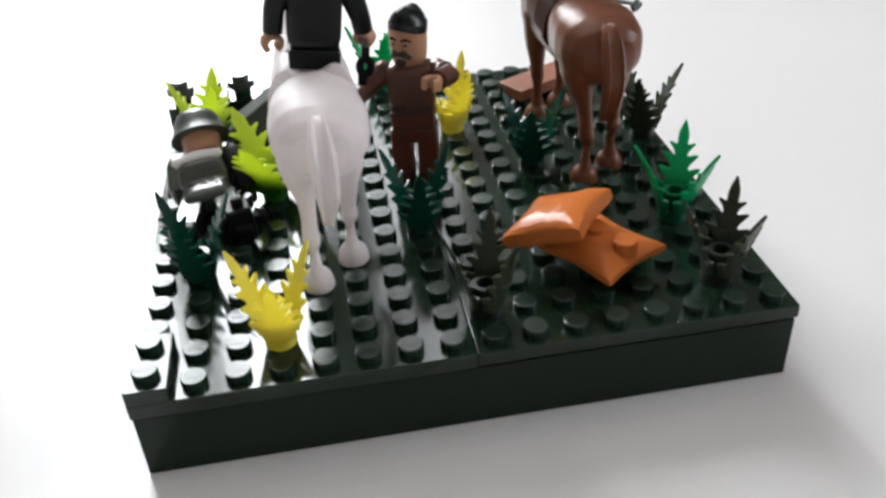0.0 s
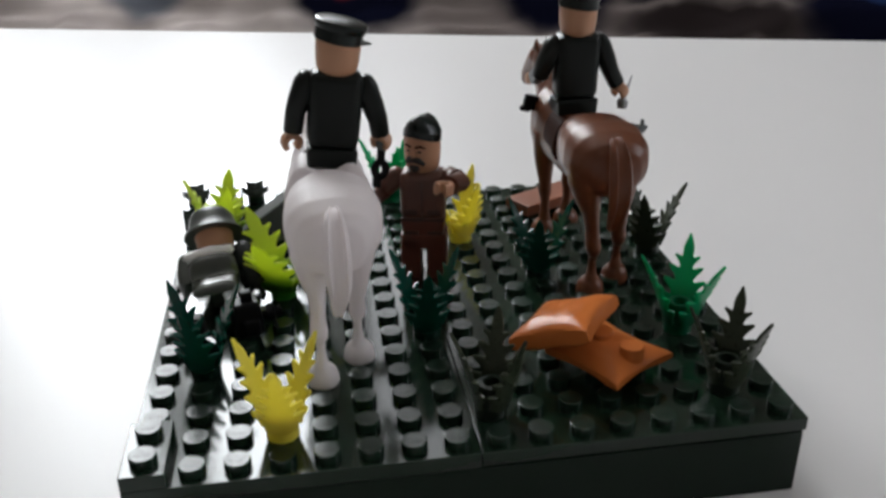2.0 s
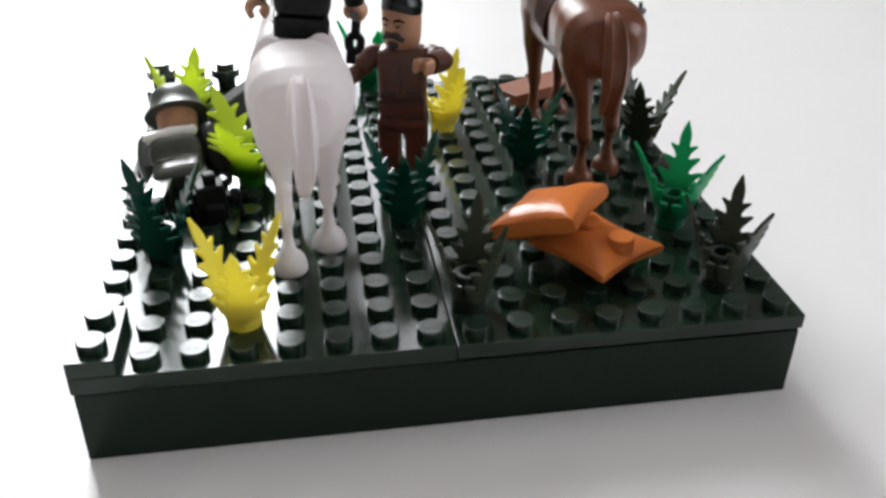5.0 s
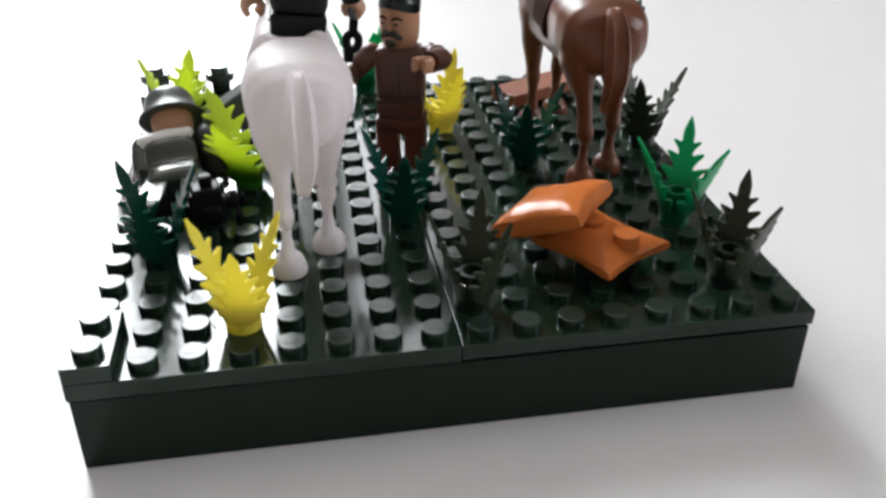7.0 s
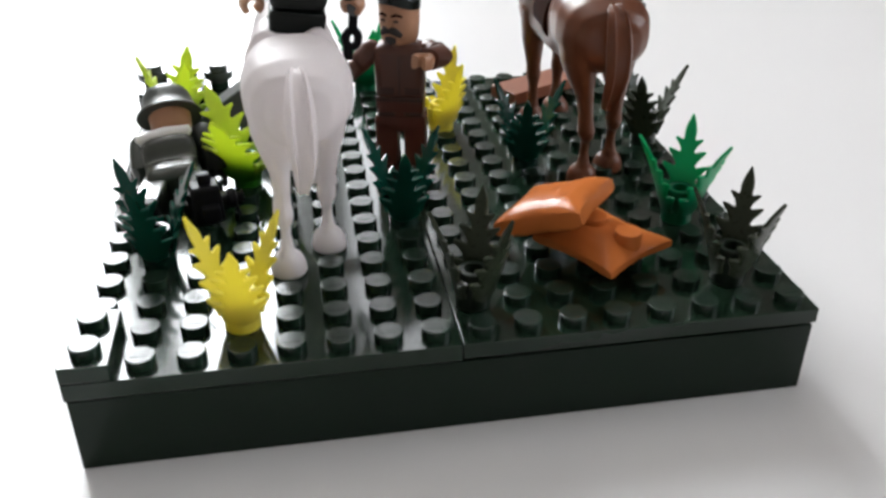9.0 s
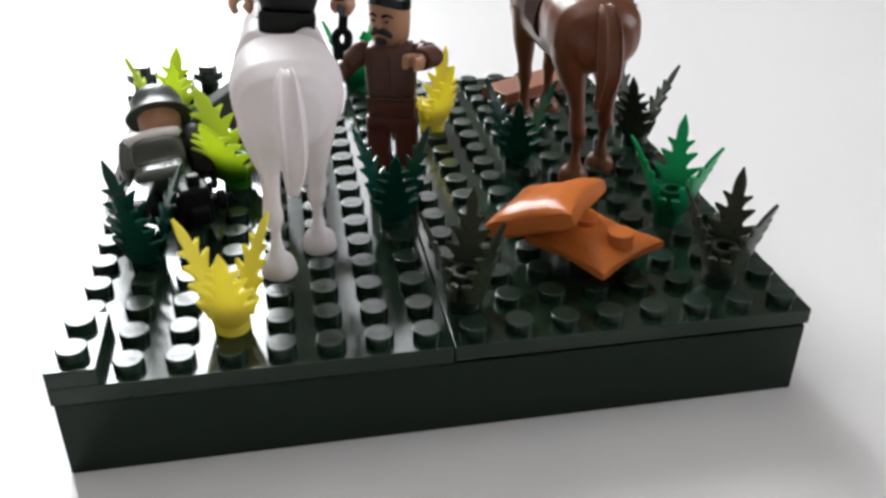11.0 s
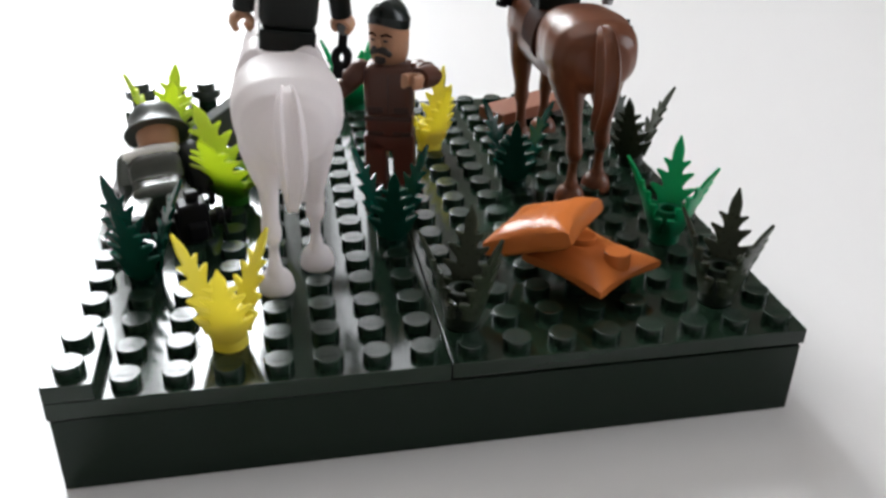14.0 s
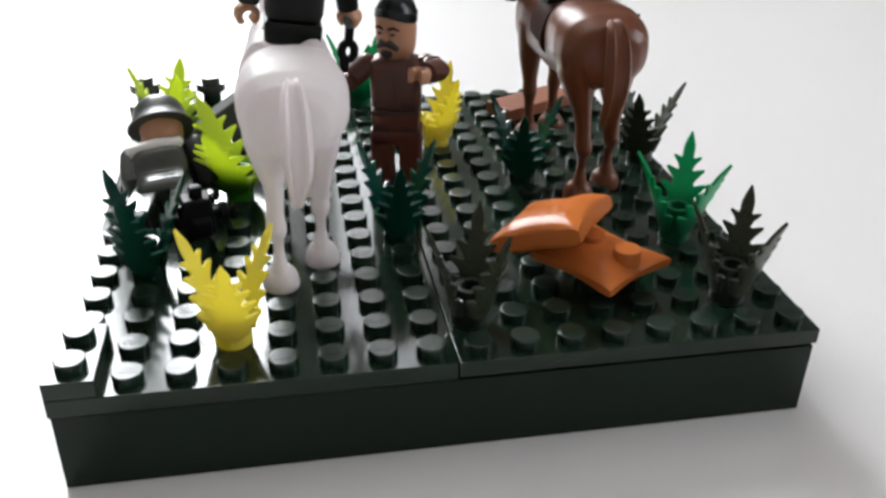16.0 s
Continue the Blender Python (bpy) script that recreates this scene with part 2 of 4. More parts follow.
def taper(bm, bottom, top, z0, z1, bevel=0.05, m=None, mi=0, shift=(0, 0)):
    """A rounded block whose bottom and top have half sizes of their own."""
    tmp = bmesh.new()
    vs = []
    for (hx, hy), z, (sx, sy) in ((bottom, z0, (0, 0)), (top, z1, shift)):
        vs.append([tmp.verts.new((sx + a * hx, sy + b * hy, z)) for a, b in ((-1, -1), (1, -1), (1, 1), (-1, 1))])
    tmp.faces.new(vs[0][::-1])
    tmp.faces.new(vs[1])
    for i in range(4):
        tmp.faces.new((vs[0][i], vs[0][(i + 1) % 4], vs[1][(i + 1) % 4], vs[1][i]))
    bmesh.ops.bevel(tmp, geom=tmp.edges[:], offset=bevel, segments=3, affect="EDGES", profile=0.5)
    add(bm, tmp, m, mi)


def turned(bm, profile, seg=24, m=None, mi=0):
    """A solid of revolution about z from (radius, z) pairs, bottom to top."""
    tmp = bmesh.new()
    rings = []
    for r, z in profile:
        if r < 1e-5:
            rings.append([tmp.verts.new((0, 0, z))])
        else:
            rings.append([tmp.verts.new((r * math.cos(2 * math.pi * k / seg), r * math.sin(2 * math.pi * k / seg), z)) for k in range(seg)])
    for a, b in zip(rings, rings[1:]):
        for k in range(seg):
            q = [a[k % len(a)], a[(k + 1) % len(a)], b[(k + 1) % len(b)], b[k % len(b)]]
            q = list(dict.fromkeys(q))
            if len(q) > 2:
                tmp.faces.new(q)
    for ring, flip in ((rings[0], True), (rings[-1], False)):
        if len(ring) > 2:
            tmp.faces.new(ring[::-1] if flip else ring)
    add(bm, tmp, m, mi)


def tube(bm, rings, seg=18, m=None, mi=0, up=(0, 0, 1), power=2.0):
    """A loft through rings of (centre, half width, half height). up: the way of the half height where the path runs level.
    power over 2 makes the section boxier."""
    tmp = bmesh.new()
    made = []
    pts = [Vector(c) for c, *_ in rings]
    for i, (c, rx, ry) in enumerate(rings):
        way = (pts[min(i + 1, len(pts) - 1)] - pts[max(i - 1, 0)]).normalized()
        side = way.cross(Vector(up))
        side = side.normalized() if side.length > 1e-4 else Vector((1, 0, 0))
        top = side.cross(way).normalized()
        ring = []
        for k in range(seg):
            a = 2 * math.pi * k / seg
            ca, sa = math.cos(a), math.sin(a)
            ca = math.copysign(abs(ca) ** (2 / power), ca)
            sa = math.copysign(abs(sa) ** (2 / power), sa)
            ring.append(tmp.verts.new(pts[i] + side * rx * ca + top * ry * sa))
        made.append(ring)
    for a, b in zip(made, made[1:]):
        for k in range(seg):
            tmp.faces.new((a[k], a[(k + 1) % seg], b[(k + 1) % seg], b[k]))
    tmp.faces.new(made[0][::-1])
    tmp.faces.new(made[-1])
    add(bm, tmp, m, mi)


def soft_normals(me, angle):
    """Corner normals weighted by face area, so that flat faces stay flat and only bevels turn."""
    if angle >= 180:
        return
    least = math.cos(radians(angle))
    at = [[] for _ in me.vertices]
    nrm, area = [p.normal.copy() for p in me.polygons], [p.area for p in me.polygons]
    for p in me.polygons:
        for v in p.vertices:
            at[v].append(p.index)
    out = [None] * len(me.loops)
    for p in me.polygons:
        own = nrm[p.index]
        for li, v in zip(p.loop_indices, p.vertices):
            total = Vector()
            for q in at[v]:
                if own.dot(nrm[q]) >= least:
                    total += nrm[q] * area[q]
            out[li] = total.normalized() if total.length > 0 else own
    me.normals_split_custom_set(out)


def link(name, bm, mats, smooth=40):
    bmesh.ops.scale(bm, vec=(CM, CM, CM), verts=bm.verts)
    me = bpy.data.meshes.new(name)
    bm.to_mesh(me)
    bm.free()
    for mat in mats if isinstance(mats, (list, tuple)) else (mats,):
        me.materials.append(mat)
    if smooth:
        me.shade_smooth()
        soft_normals(me, smooth)
    return me


def thing(name, bm, mats, label, category, at=(0, 0, 0), turn=(0, 0, 0), group="", kind="", smooth=40):
    ob = new(name, link(name, bm, mats, smooth))
    ob.matrix_basis = pose(at[0] * CM, at[1] * CM, at[2] * CM, *turn)
    return tagged(ob, label, category, group, kind)


def holder(name, label, category, at=(0, 0, 0), turn=(0, 0, 0), group="", kind=""):
    ob = new(name)
    ob.empty_display_size = 0.01
    ob.matrix_basis = pose(at[0] * CM, at[1] * CM, at[2] * CM, *turn)
    return tagged(ob, label, category, group, kind)


def part(name, bm, mats, parent, label="", at=(0, 0, 0), turn=(0, 0, 0), smooth=40, kind=""):
    ob = new(name, link(name, bm, mats, smooth) if isinstance(bm, bmesh.types.BMesh) else bm)
    ob.parent = parent
    ob.matrix_basis = pose(at[0] * CM, at[1] * CM, at[2] * CM, *turn)
    return tagged(ob, label, kind=kind)


def at_stud(col, row):
    return -6.4 + 0.8 * (col + 0.5), 0.8 * (row + 0.5)


# ---- the room ----
X0, X1, Y0, Y1, Z0, Z1 = -190, 150, -230, 125, -74, 170


def slab(name, boxes, mat, label, category):
    bm = bmesh.new()
    for b in boxes:
        rbox(bm, *b, bevel=0)
    return thing(name, bm, mat, label, category, kind="structure", smooth=0)


slab("floor", [(X0 - 15, X1 + 15, Y0 - 15, Y1 + 15, Z0 - 10, Z0)], M_FLOOR, "brown wooden floor of the room", "floor")
slab("ceiling", [(X0 - 15, X1 + 15, Y0 - 15, Y1 + 15, Z1, Z1 + 10)], M_CEIL, "plain white ceiling", "ceiling")
slab("wall_south", [(X0, X1, Y0 - 15, Y0, Z0, Z1)], M_WALL, "plain pale painted wall", "wall")
slab("wall_west", [(X0 - 15, X0, Y0 - 15, Y1 + 15, Z0, Z1)], M_WALL, "plain pale painted wall", "wall")
slab("wall_east", [(X1, X1 + 15, Y0 - 15, WIN3["y0"], Z0, Z1), (X1, X1 + 15, WIN3["y1"], Y1 + 15, Z0, Z1), (X1, X1 + 15, WIN3["y0"], WIN3["y1"], Z0, WIN3["z0"]), (X1, X1 + 15, WIN3["y0"], WIN3["y1"], WIN3["z1"], Z1)],
     M_WALL, "pale painted wall with a window opening", "wall")
slab("wall_north", [(X0, WIN["x0"], Y1, Y1 + 15, Z0, Z1), (WIN["x1"], WIN2["x0"], Y1, Y1 + 15, WIN["z0"], WIN["z1"]), (WIN2["x1"], X1, Y1, Y1 + 15, Z0, Z1),
                    (WIN["x0"], WIN2["x1"], Y1, Y1 + 15, Z0, WIN["z0"]), (WIN["x0"], WIN2["x1"], Y1, Y1 + 15, WIN["z1"], Z1)],
     M_WALL, "pale painted wall with two window openings", "wall")


def window(name, label, wx0, wx1, wz0, wz1, wy, rail=6, bar=4, at=(0, 0, 0), turn=0):
    ob = holder(name, label, "window", at=at, turn=(0, 0, turn), kind="structure")
    wm = (wx0 + wx1) / 2
    bm = bmesh.new()
    for b in ((wx0, wx1, wy + 3, wy + 8, wz0, wz0 + 6), (wx0, wx1, wy + 3, wy + 8, wz1 - 6, wz1), (wx0, wx0 + rail, wy + 3, wy + 8, wz0 + 6, wz1 - 6),
              (wx1 - rail, wx1, wy + 3, wy + 8, wz0 + 6, wz1 - 6), (wm - bar, wm + bar, wy + 3, wy + 8, wz0 + 6, wz1 - 6)):
        rbox(bm, *b, bevel=0.4)
    part("window_frame", bm, M_FRAME, ob)
    bm = bmesh.new()
    rbox(bm, wx0 - 4, wx1 + 4, wy - 12, wy + 2.6, wz0 - 3.4, wz0 - 0.4, bevel=0.5)
    part("window_sill", bm, M_FRAME, ob)
    for a, b in ((wx0 + rail, wm - bar), (wm + bar, wx1 - rail)):
        bm = bmesh.new()
        rbox(bm, a, b, wy + 5, wy + 5.6, wz0 + 6, wz1 - 6, bevel=0)
        part("pane", bm, M_PANE, ob, smooth=0).visible_shadow = False


window("window_1", "white two-pane window with daylight behind it", WIN["x0"], WIN["x1"], WIN["z0"], WIN["z1"], Y1)
window("added_window", "added unseen two-pane window with dimmer daylight behind it", WIN2["x0"], WIN2["x1"], WIN2["z0"], WIN2["z1"], Y1, rail=1.5, bar=0.8)

window("window_3", "white two-pane window with bluish daylight behind it", -WIN3["y1"], -WIN3["y0"], WIN3["z0"], WIN3["z1"], 0, at=(WIN3["x"], 0, 0), turn=-90)

# the table, its far edge turned a little against the toy base
table = holder("table", "white laminate table top with a straight edge", "table", at=(0, 0, -0.17), turn=(0, 0, -15.9))
bm = bmesh.new()
rbox(bm, -75, 75, -42, 44.1, -2.8, 0, bevel=0.25)
part("tabletop", bm, M_TABLE, table, "white laminate table top")
for lx in (-69, 69):
    for ly in (-36, 36):
        bm = bmesh.new()
        rbox(bm, lx - 3, lx + 3, ly - 3, ly + 3, Z0 + 0.17, -2.8, bevel=0.3)
        part("leg", bm, M_WOODLEG, table)

# the bed behind the table with a rumpled bedspread
bed = holder("bed", "low bed behind the table", "bed", at=(0, 0, 0), turn=(0, 0, -14))
bm = bmesh.new()
rbox(bm, -98, 98, 70, 92, Z0, -3, bevel=3)
part("mattress", bm, M_CEIL, bed, "pale mattress")
bm = bmesh.new()
n = 120
grid = [[bm.verts.new((-100 + 200 * i / n, 47 + 48 * j / n,
                       -9 + 0.6 * min(48 * j / n, 21) + 1.1 * noise.noise((i * 0.3, j * 0.12, 3)) + 0.5 * noise.noise((i * 0.7, j * 0.3, 9)))) for i in range(n + 1)] for j in range(n + 1)]
for j in range(n):
    for i in range(n):
        bm.faces.new((grid[j][i], grid[j][i + 1], grid[j + 1][i + 1], grid[j + 1][i]))
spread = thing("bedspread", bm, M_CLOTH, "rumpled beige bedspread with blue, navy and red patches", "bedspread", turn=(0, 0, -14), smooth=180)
spread.modifiers.new("thick", "SOLIDIFY").thickness = 0.02

# ---- the toy base ----
base = holder("brick_base", "dark green studded toy brick base on the table", "toy base")
bm = bmesh.new()
rbox(bm, -6.365, 6.365, 0.035, 12.765, -0.168, 1.235, bevel=0.02)
part("brick_course", bm, M_COURSE, base, "dark green wall of long smooth bricks")


def stud_mesh():
    bm = bmesh.new()
    turned(bm, [(0.245, 0), (0.245, STUD - 0.02), (0.24, STUD - 0.006), (0.228, STUD), (0.215, STUD)], seg=28)
    # plain bars for the moulded mark on top
    for k in range(4):
        rbox(bm, -0.135 + 0.073 * k, -0.09 + 0.073 * k, -0.065, 0.065, STUD - 0.001, STUD + 0.008, bevel=0)
    return link("stud", bm, M_STUD)


STUD_MESH = stud_mesh()


def stud(parent, x, y, z):
    ob = part("stud", STUD_MESH, None, parent, at=(x, y, z), turn=(0, 0, random.uniform(-4, 4)))
    return ob


# ---- plants ----
# half width of a leaf at heights along its rib: four pairs of lobes and a long tip
LOBES = ((0, 0.29), (0.08, 0.3), (0.15, 0.33), (0.22, 0.41), (0.275, 0.46), (0.31, 0.45), (0.335, 0.37), (0.35, 0.265), (0.40, 0.24), (0.47, 0.29), (0.555, 0.42), (0.595, 0.44), (0.625, 0.415), (0.645, 0.33), (0.66, 0.215),
         (0.71, 0.185), (0.78, 0.24), (0.865, 0.355), (0.9, 0.365), (0.925, 0.34), (0.945, 0.26), (0.96, 0.155), (1.0, 0.135), (1.07, 0.17), (1.135, 0.265), (1.165, 0.27), (1.19, 0.24),
         (1.21, 0.12), (1.26, 0.11), (1.35, 0.115), (1.45, 0.105), (1.55, 0.078), (1.63, 0.052), (1.7, 0.03), (1.75, 0.012))


def leaf(bm, lean0, lean1, size=1.0, thick=0.095, wide=1.0):
    """One serrated, outward-leaning leaf of the moulded plant; its lobes point upwards."""
    long = LOBES[-1][0]

    def place(u, s):
        f = min(1.0, max(0.0, s / long))
        ang, bow = radians(lean0 + (lean1 - lean0) * f * 0.5), 0.75 + 1.8 * f
        p = Vector((0.28 + size * s * math.sin(ang) - u * u / (2 * bow), u * size * wide, 0.28 + size * s * math.cos(ang)))
        a2 = radians(lean0 + (lean1 - lean0) * f)
        return p, Vector((math.cos(a2) * math.cos(u / bow), math.sin(u / bow), -math.sin(a2))), f

    tmp = bmesh.new()
    front, back = [], []
    for s, w in LOBES:
        fr, bk = [], []
        for q in (-1.0, -0.82, -0.45, 0.0, 0.45, 0.82, 1.0):
            p, nrm, g = place(q * w, s + 0.55 * abs(q * w) - 0.12 * (1 - s / long))
            t = thick * (1 - 0.4 * g) * (0.6 if abs(q) == 1 else 1.0)
            fr.append(tmp.verts.new(p + nrm * t / 2))
            bk.append(tmp.verts.new(p - nrm * t / 2))
        front.append(fr)
        back.append(bk)
    n = len(LOBES)
    for i in range(n - 1):
        for k in range(6):
            tmp.faces.new((front[i][k], front[i][k + 1], front[i + 1][k + 1], front[i + 1][k]))
            tmp.faces.new((back[i][k], back[i + 1][k], back[i + 1][k + 1], back[i][k + 1]))
        tmp.faces.new((front[i][0], front[i + 1][0], back[i + 1][0], back[i][0]))
        tmp.faces.new((front[i][6], back[i][6], back[i + 1][6], front[i + 1][6]))
    for i in (0, n - 1):
        for k in range(6):
            tmp.faces.new((front[i][k], back[i][k], back[i][k + 1], front[i][k + 1]))
    add(bm, tmp)


def plant(name, mat, label, col, row, turn, lean=(12, 28), z=PLATE, size=1.0, angles=(0, 120, 240), wide=1.0):
    x, y = at_stud(col, row)
    ob = holder(name, label, "toy plant", at=(x, y, z), turn=(0, 0, turn), group="plants on the toy base")
    bm = bmesh.new()
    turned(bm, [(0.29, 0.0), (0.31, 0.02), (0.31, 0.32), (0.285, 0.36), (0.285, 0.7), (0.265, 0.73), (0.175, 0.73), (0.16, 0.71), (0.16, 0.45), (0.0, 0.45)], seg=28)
    part("base", bm, DARK_BASE.get(mat, mat), ob)
    for a in angles:
        bm = bmesh.new()
        leaf(bm, lean[0], lean[1], size, wide=wide)
        part("leaf", bm, mat, ob, turn=(0, 0, a))
    return ob


plant("toy_plant", M_YELLOW, "bright yellow plastic plant with three serrated leaves", 3, 1, 30)
plant("toy_plant", M_DKGREEN, "deep green plastic plant with serrated leaves", 1, 4, 15)
plant("toy_plant", M_OLIVE, "olive green plastic plant with open serrated leaves", 8, 1, 68, lean=(11, 24))
plant("toy_plant", M_OLIVE, "olive green plastic plant at the base's corner", 14, 1, 54)
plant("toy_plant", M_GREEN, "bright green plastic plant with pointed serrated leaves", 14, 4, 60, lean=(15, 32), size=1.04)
plant("toy_plant", M_DKGREEN, "deep green plastic plant before the standing figure", 7, 5, 26)
plant("toy_plant", M_DKGREEN, "deep green plastic plant beside the brown horse", 11, 8, 14, lean=(14, 30))
plant("toy_plant", M_YELLOW, "bright yellow plastic plant behind the standing figure", 9, 11, 56)
plant("toy_plant", M_OLIVE, "olive green plastic plant at the base's edge", 15, 9, -6)
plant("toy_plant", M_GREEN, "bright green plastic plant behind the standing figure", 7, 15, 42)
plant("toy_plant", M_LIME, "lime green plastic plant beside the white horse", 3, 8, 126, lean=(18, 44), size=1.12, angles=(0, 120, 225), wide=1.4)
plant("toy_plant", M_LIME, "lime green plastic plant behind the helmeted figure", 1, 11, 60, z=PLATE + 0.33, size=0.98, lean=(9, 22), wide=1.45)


# ---- sandbags ----
def sandbag(label, at, turn, length, width, height, studs, slope=0.5, rim_half=0.05, puff=0.15):
    """A pillow with pinched corners, with or without studs on its top."""
    ob = holder("sandbag", label, "toy sandbag", at=at, turn=turn, group="sandbags")
    bm = bmesh.new()
    n = 32
    for side in (1, -1):
        g = []
        for j in range(n + 1):
            v = -1 + 2 * j / n
            r = []
            for i in range(n + 1):
                u = -1 + 2 * i / n
                pinch = 1 - 0.1 * (1 - v * v) * abs(u) ** 3
                pinch_v = 1 - 0.1 * (1 - u * u) * abs(v) ** 3
                e = 1 - (abs(u) ** 9 + abs(v) ** 9) ** (1 / 9) * (1 - 0.08 * abs(u * v))
                h = max(0.0, min(1.0, e / slope))
                h = h * (1 - puff) + math.sqrt(1 - (1 - h) ** 2) * puff
                h += (0.07 * noise.noise((u * 2.3 + at[0], v * 2.3, side)) + 0.06 * noise.noise((u * 1.5 + at[1], v * 6.0, side + 4))) * h
                r.append(bm.verts.new((u * length / 2 * pinch, v * width / 2 * pinch_v, height / 2 + side * (rim_half + (height / 2 - rim_half) * h))))
            g.append(r)
        for j in range(n):
            for i in range(n):
                q = (g[j][i], g[j][i + 1], g[j + 1][i + 1], g[j + 1][i])
                bm.faces.new(q if side > 0 else q[::-1])
        if side > 0:
            top = g
    rim = lambda g: [g[0][i] for i in range(n)] + [g[j][n] for j in range(n)] + [g[n][n - i] for i in range(n)] + [g[n - j][0] for j in range(n)]
    a, b = rim(top), rim(g)
    for k in range(len(a)):
        bm.faces.new((b[k], b[(k + 1) % len(b)], a[(k + 1) % len(a)], a[k]))
    bmesh.ops.recalc_face_normals(bm, faces=bm.faces)
    part("bag", bm, M_BAG, ob, smooth=40)
    for sx, sy in studs:
        bm = bmesh.new()
        turned(bm, [(0.25, -0.3), (0.245, 0.15), (0.235, 0.165), (0.22, 0.17)], seg=28)
        part("stud", bm, M_BAG, ob, at=(sx, sy, height - 0.05))
    return ob


sandbag("tan plastic sandbag with two studs lying on the base", (3.05, 2.1, 1.83), (0, 0, 122), 1.88, 1.78, 0.6, [(-0.54, -0.04), (0.26, -0.04)], slope=0.7, rim_half=0.035, puff=0.3)
sandbag("tan plastic sandbag leaning on another sandbag", (2.31, 2.45, 2.36), (-20, 5, 54), 2.0, 1.7, 0.7, [], slope=0.75, rim_half=0.05, puff=0.85)


# ---- horses ----
def strand(bm, way, seg=64):
    """A lock of hair along the path: flat behind, with a sunk middle facet between two ridges."""
    made = []
    pts = [Vector(c) for c, *_ in way]
    for i, (c, rx, ry) in enumerate(way):
        ahead = (pts[min(i + 1, len(pts) - 1)] - pts[max(i - 1, 0)]).normalized()
        side = Vector((1, 0, 0))
        out = ahead.cross(side).normalized()
        ring = []
        for k in range(seg):
            a = 2 * math.pi * k / seg
            ca, sa = math.cos(a), math.sin(a)
            c = abs(ca - 0.08)
            lift = -abs(sa) ** 0.55 if sa < 0 else (0.62 + 0.1 * c if c < 0.46 else 0.67 + 0.42 * (c - 0.46) / 0.12 if c < 0.58 else 1.09 - 0.95 * max(0.0, (c - 0.62) / 0.38)) * min(1.0, sa * 4)
            ring.append(bm.verts.new(pts[i] + side * rx * ca + out * ry * lift))
        made.append(ring)
    for p, q in zip(made, made[1:]):
        for k in range(seg):
            bm.faces.new((p[k], p[(k + 1) % seg], q[(k + 1) % seg], q[k]))
    bm.faces.new(made[0][::-1])
    bm.faces.new(made[-1])
    bmesh.ops.recalc_face_normals(bm, faces=bm.faces)


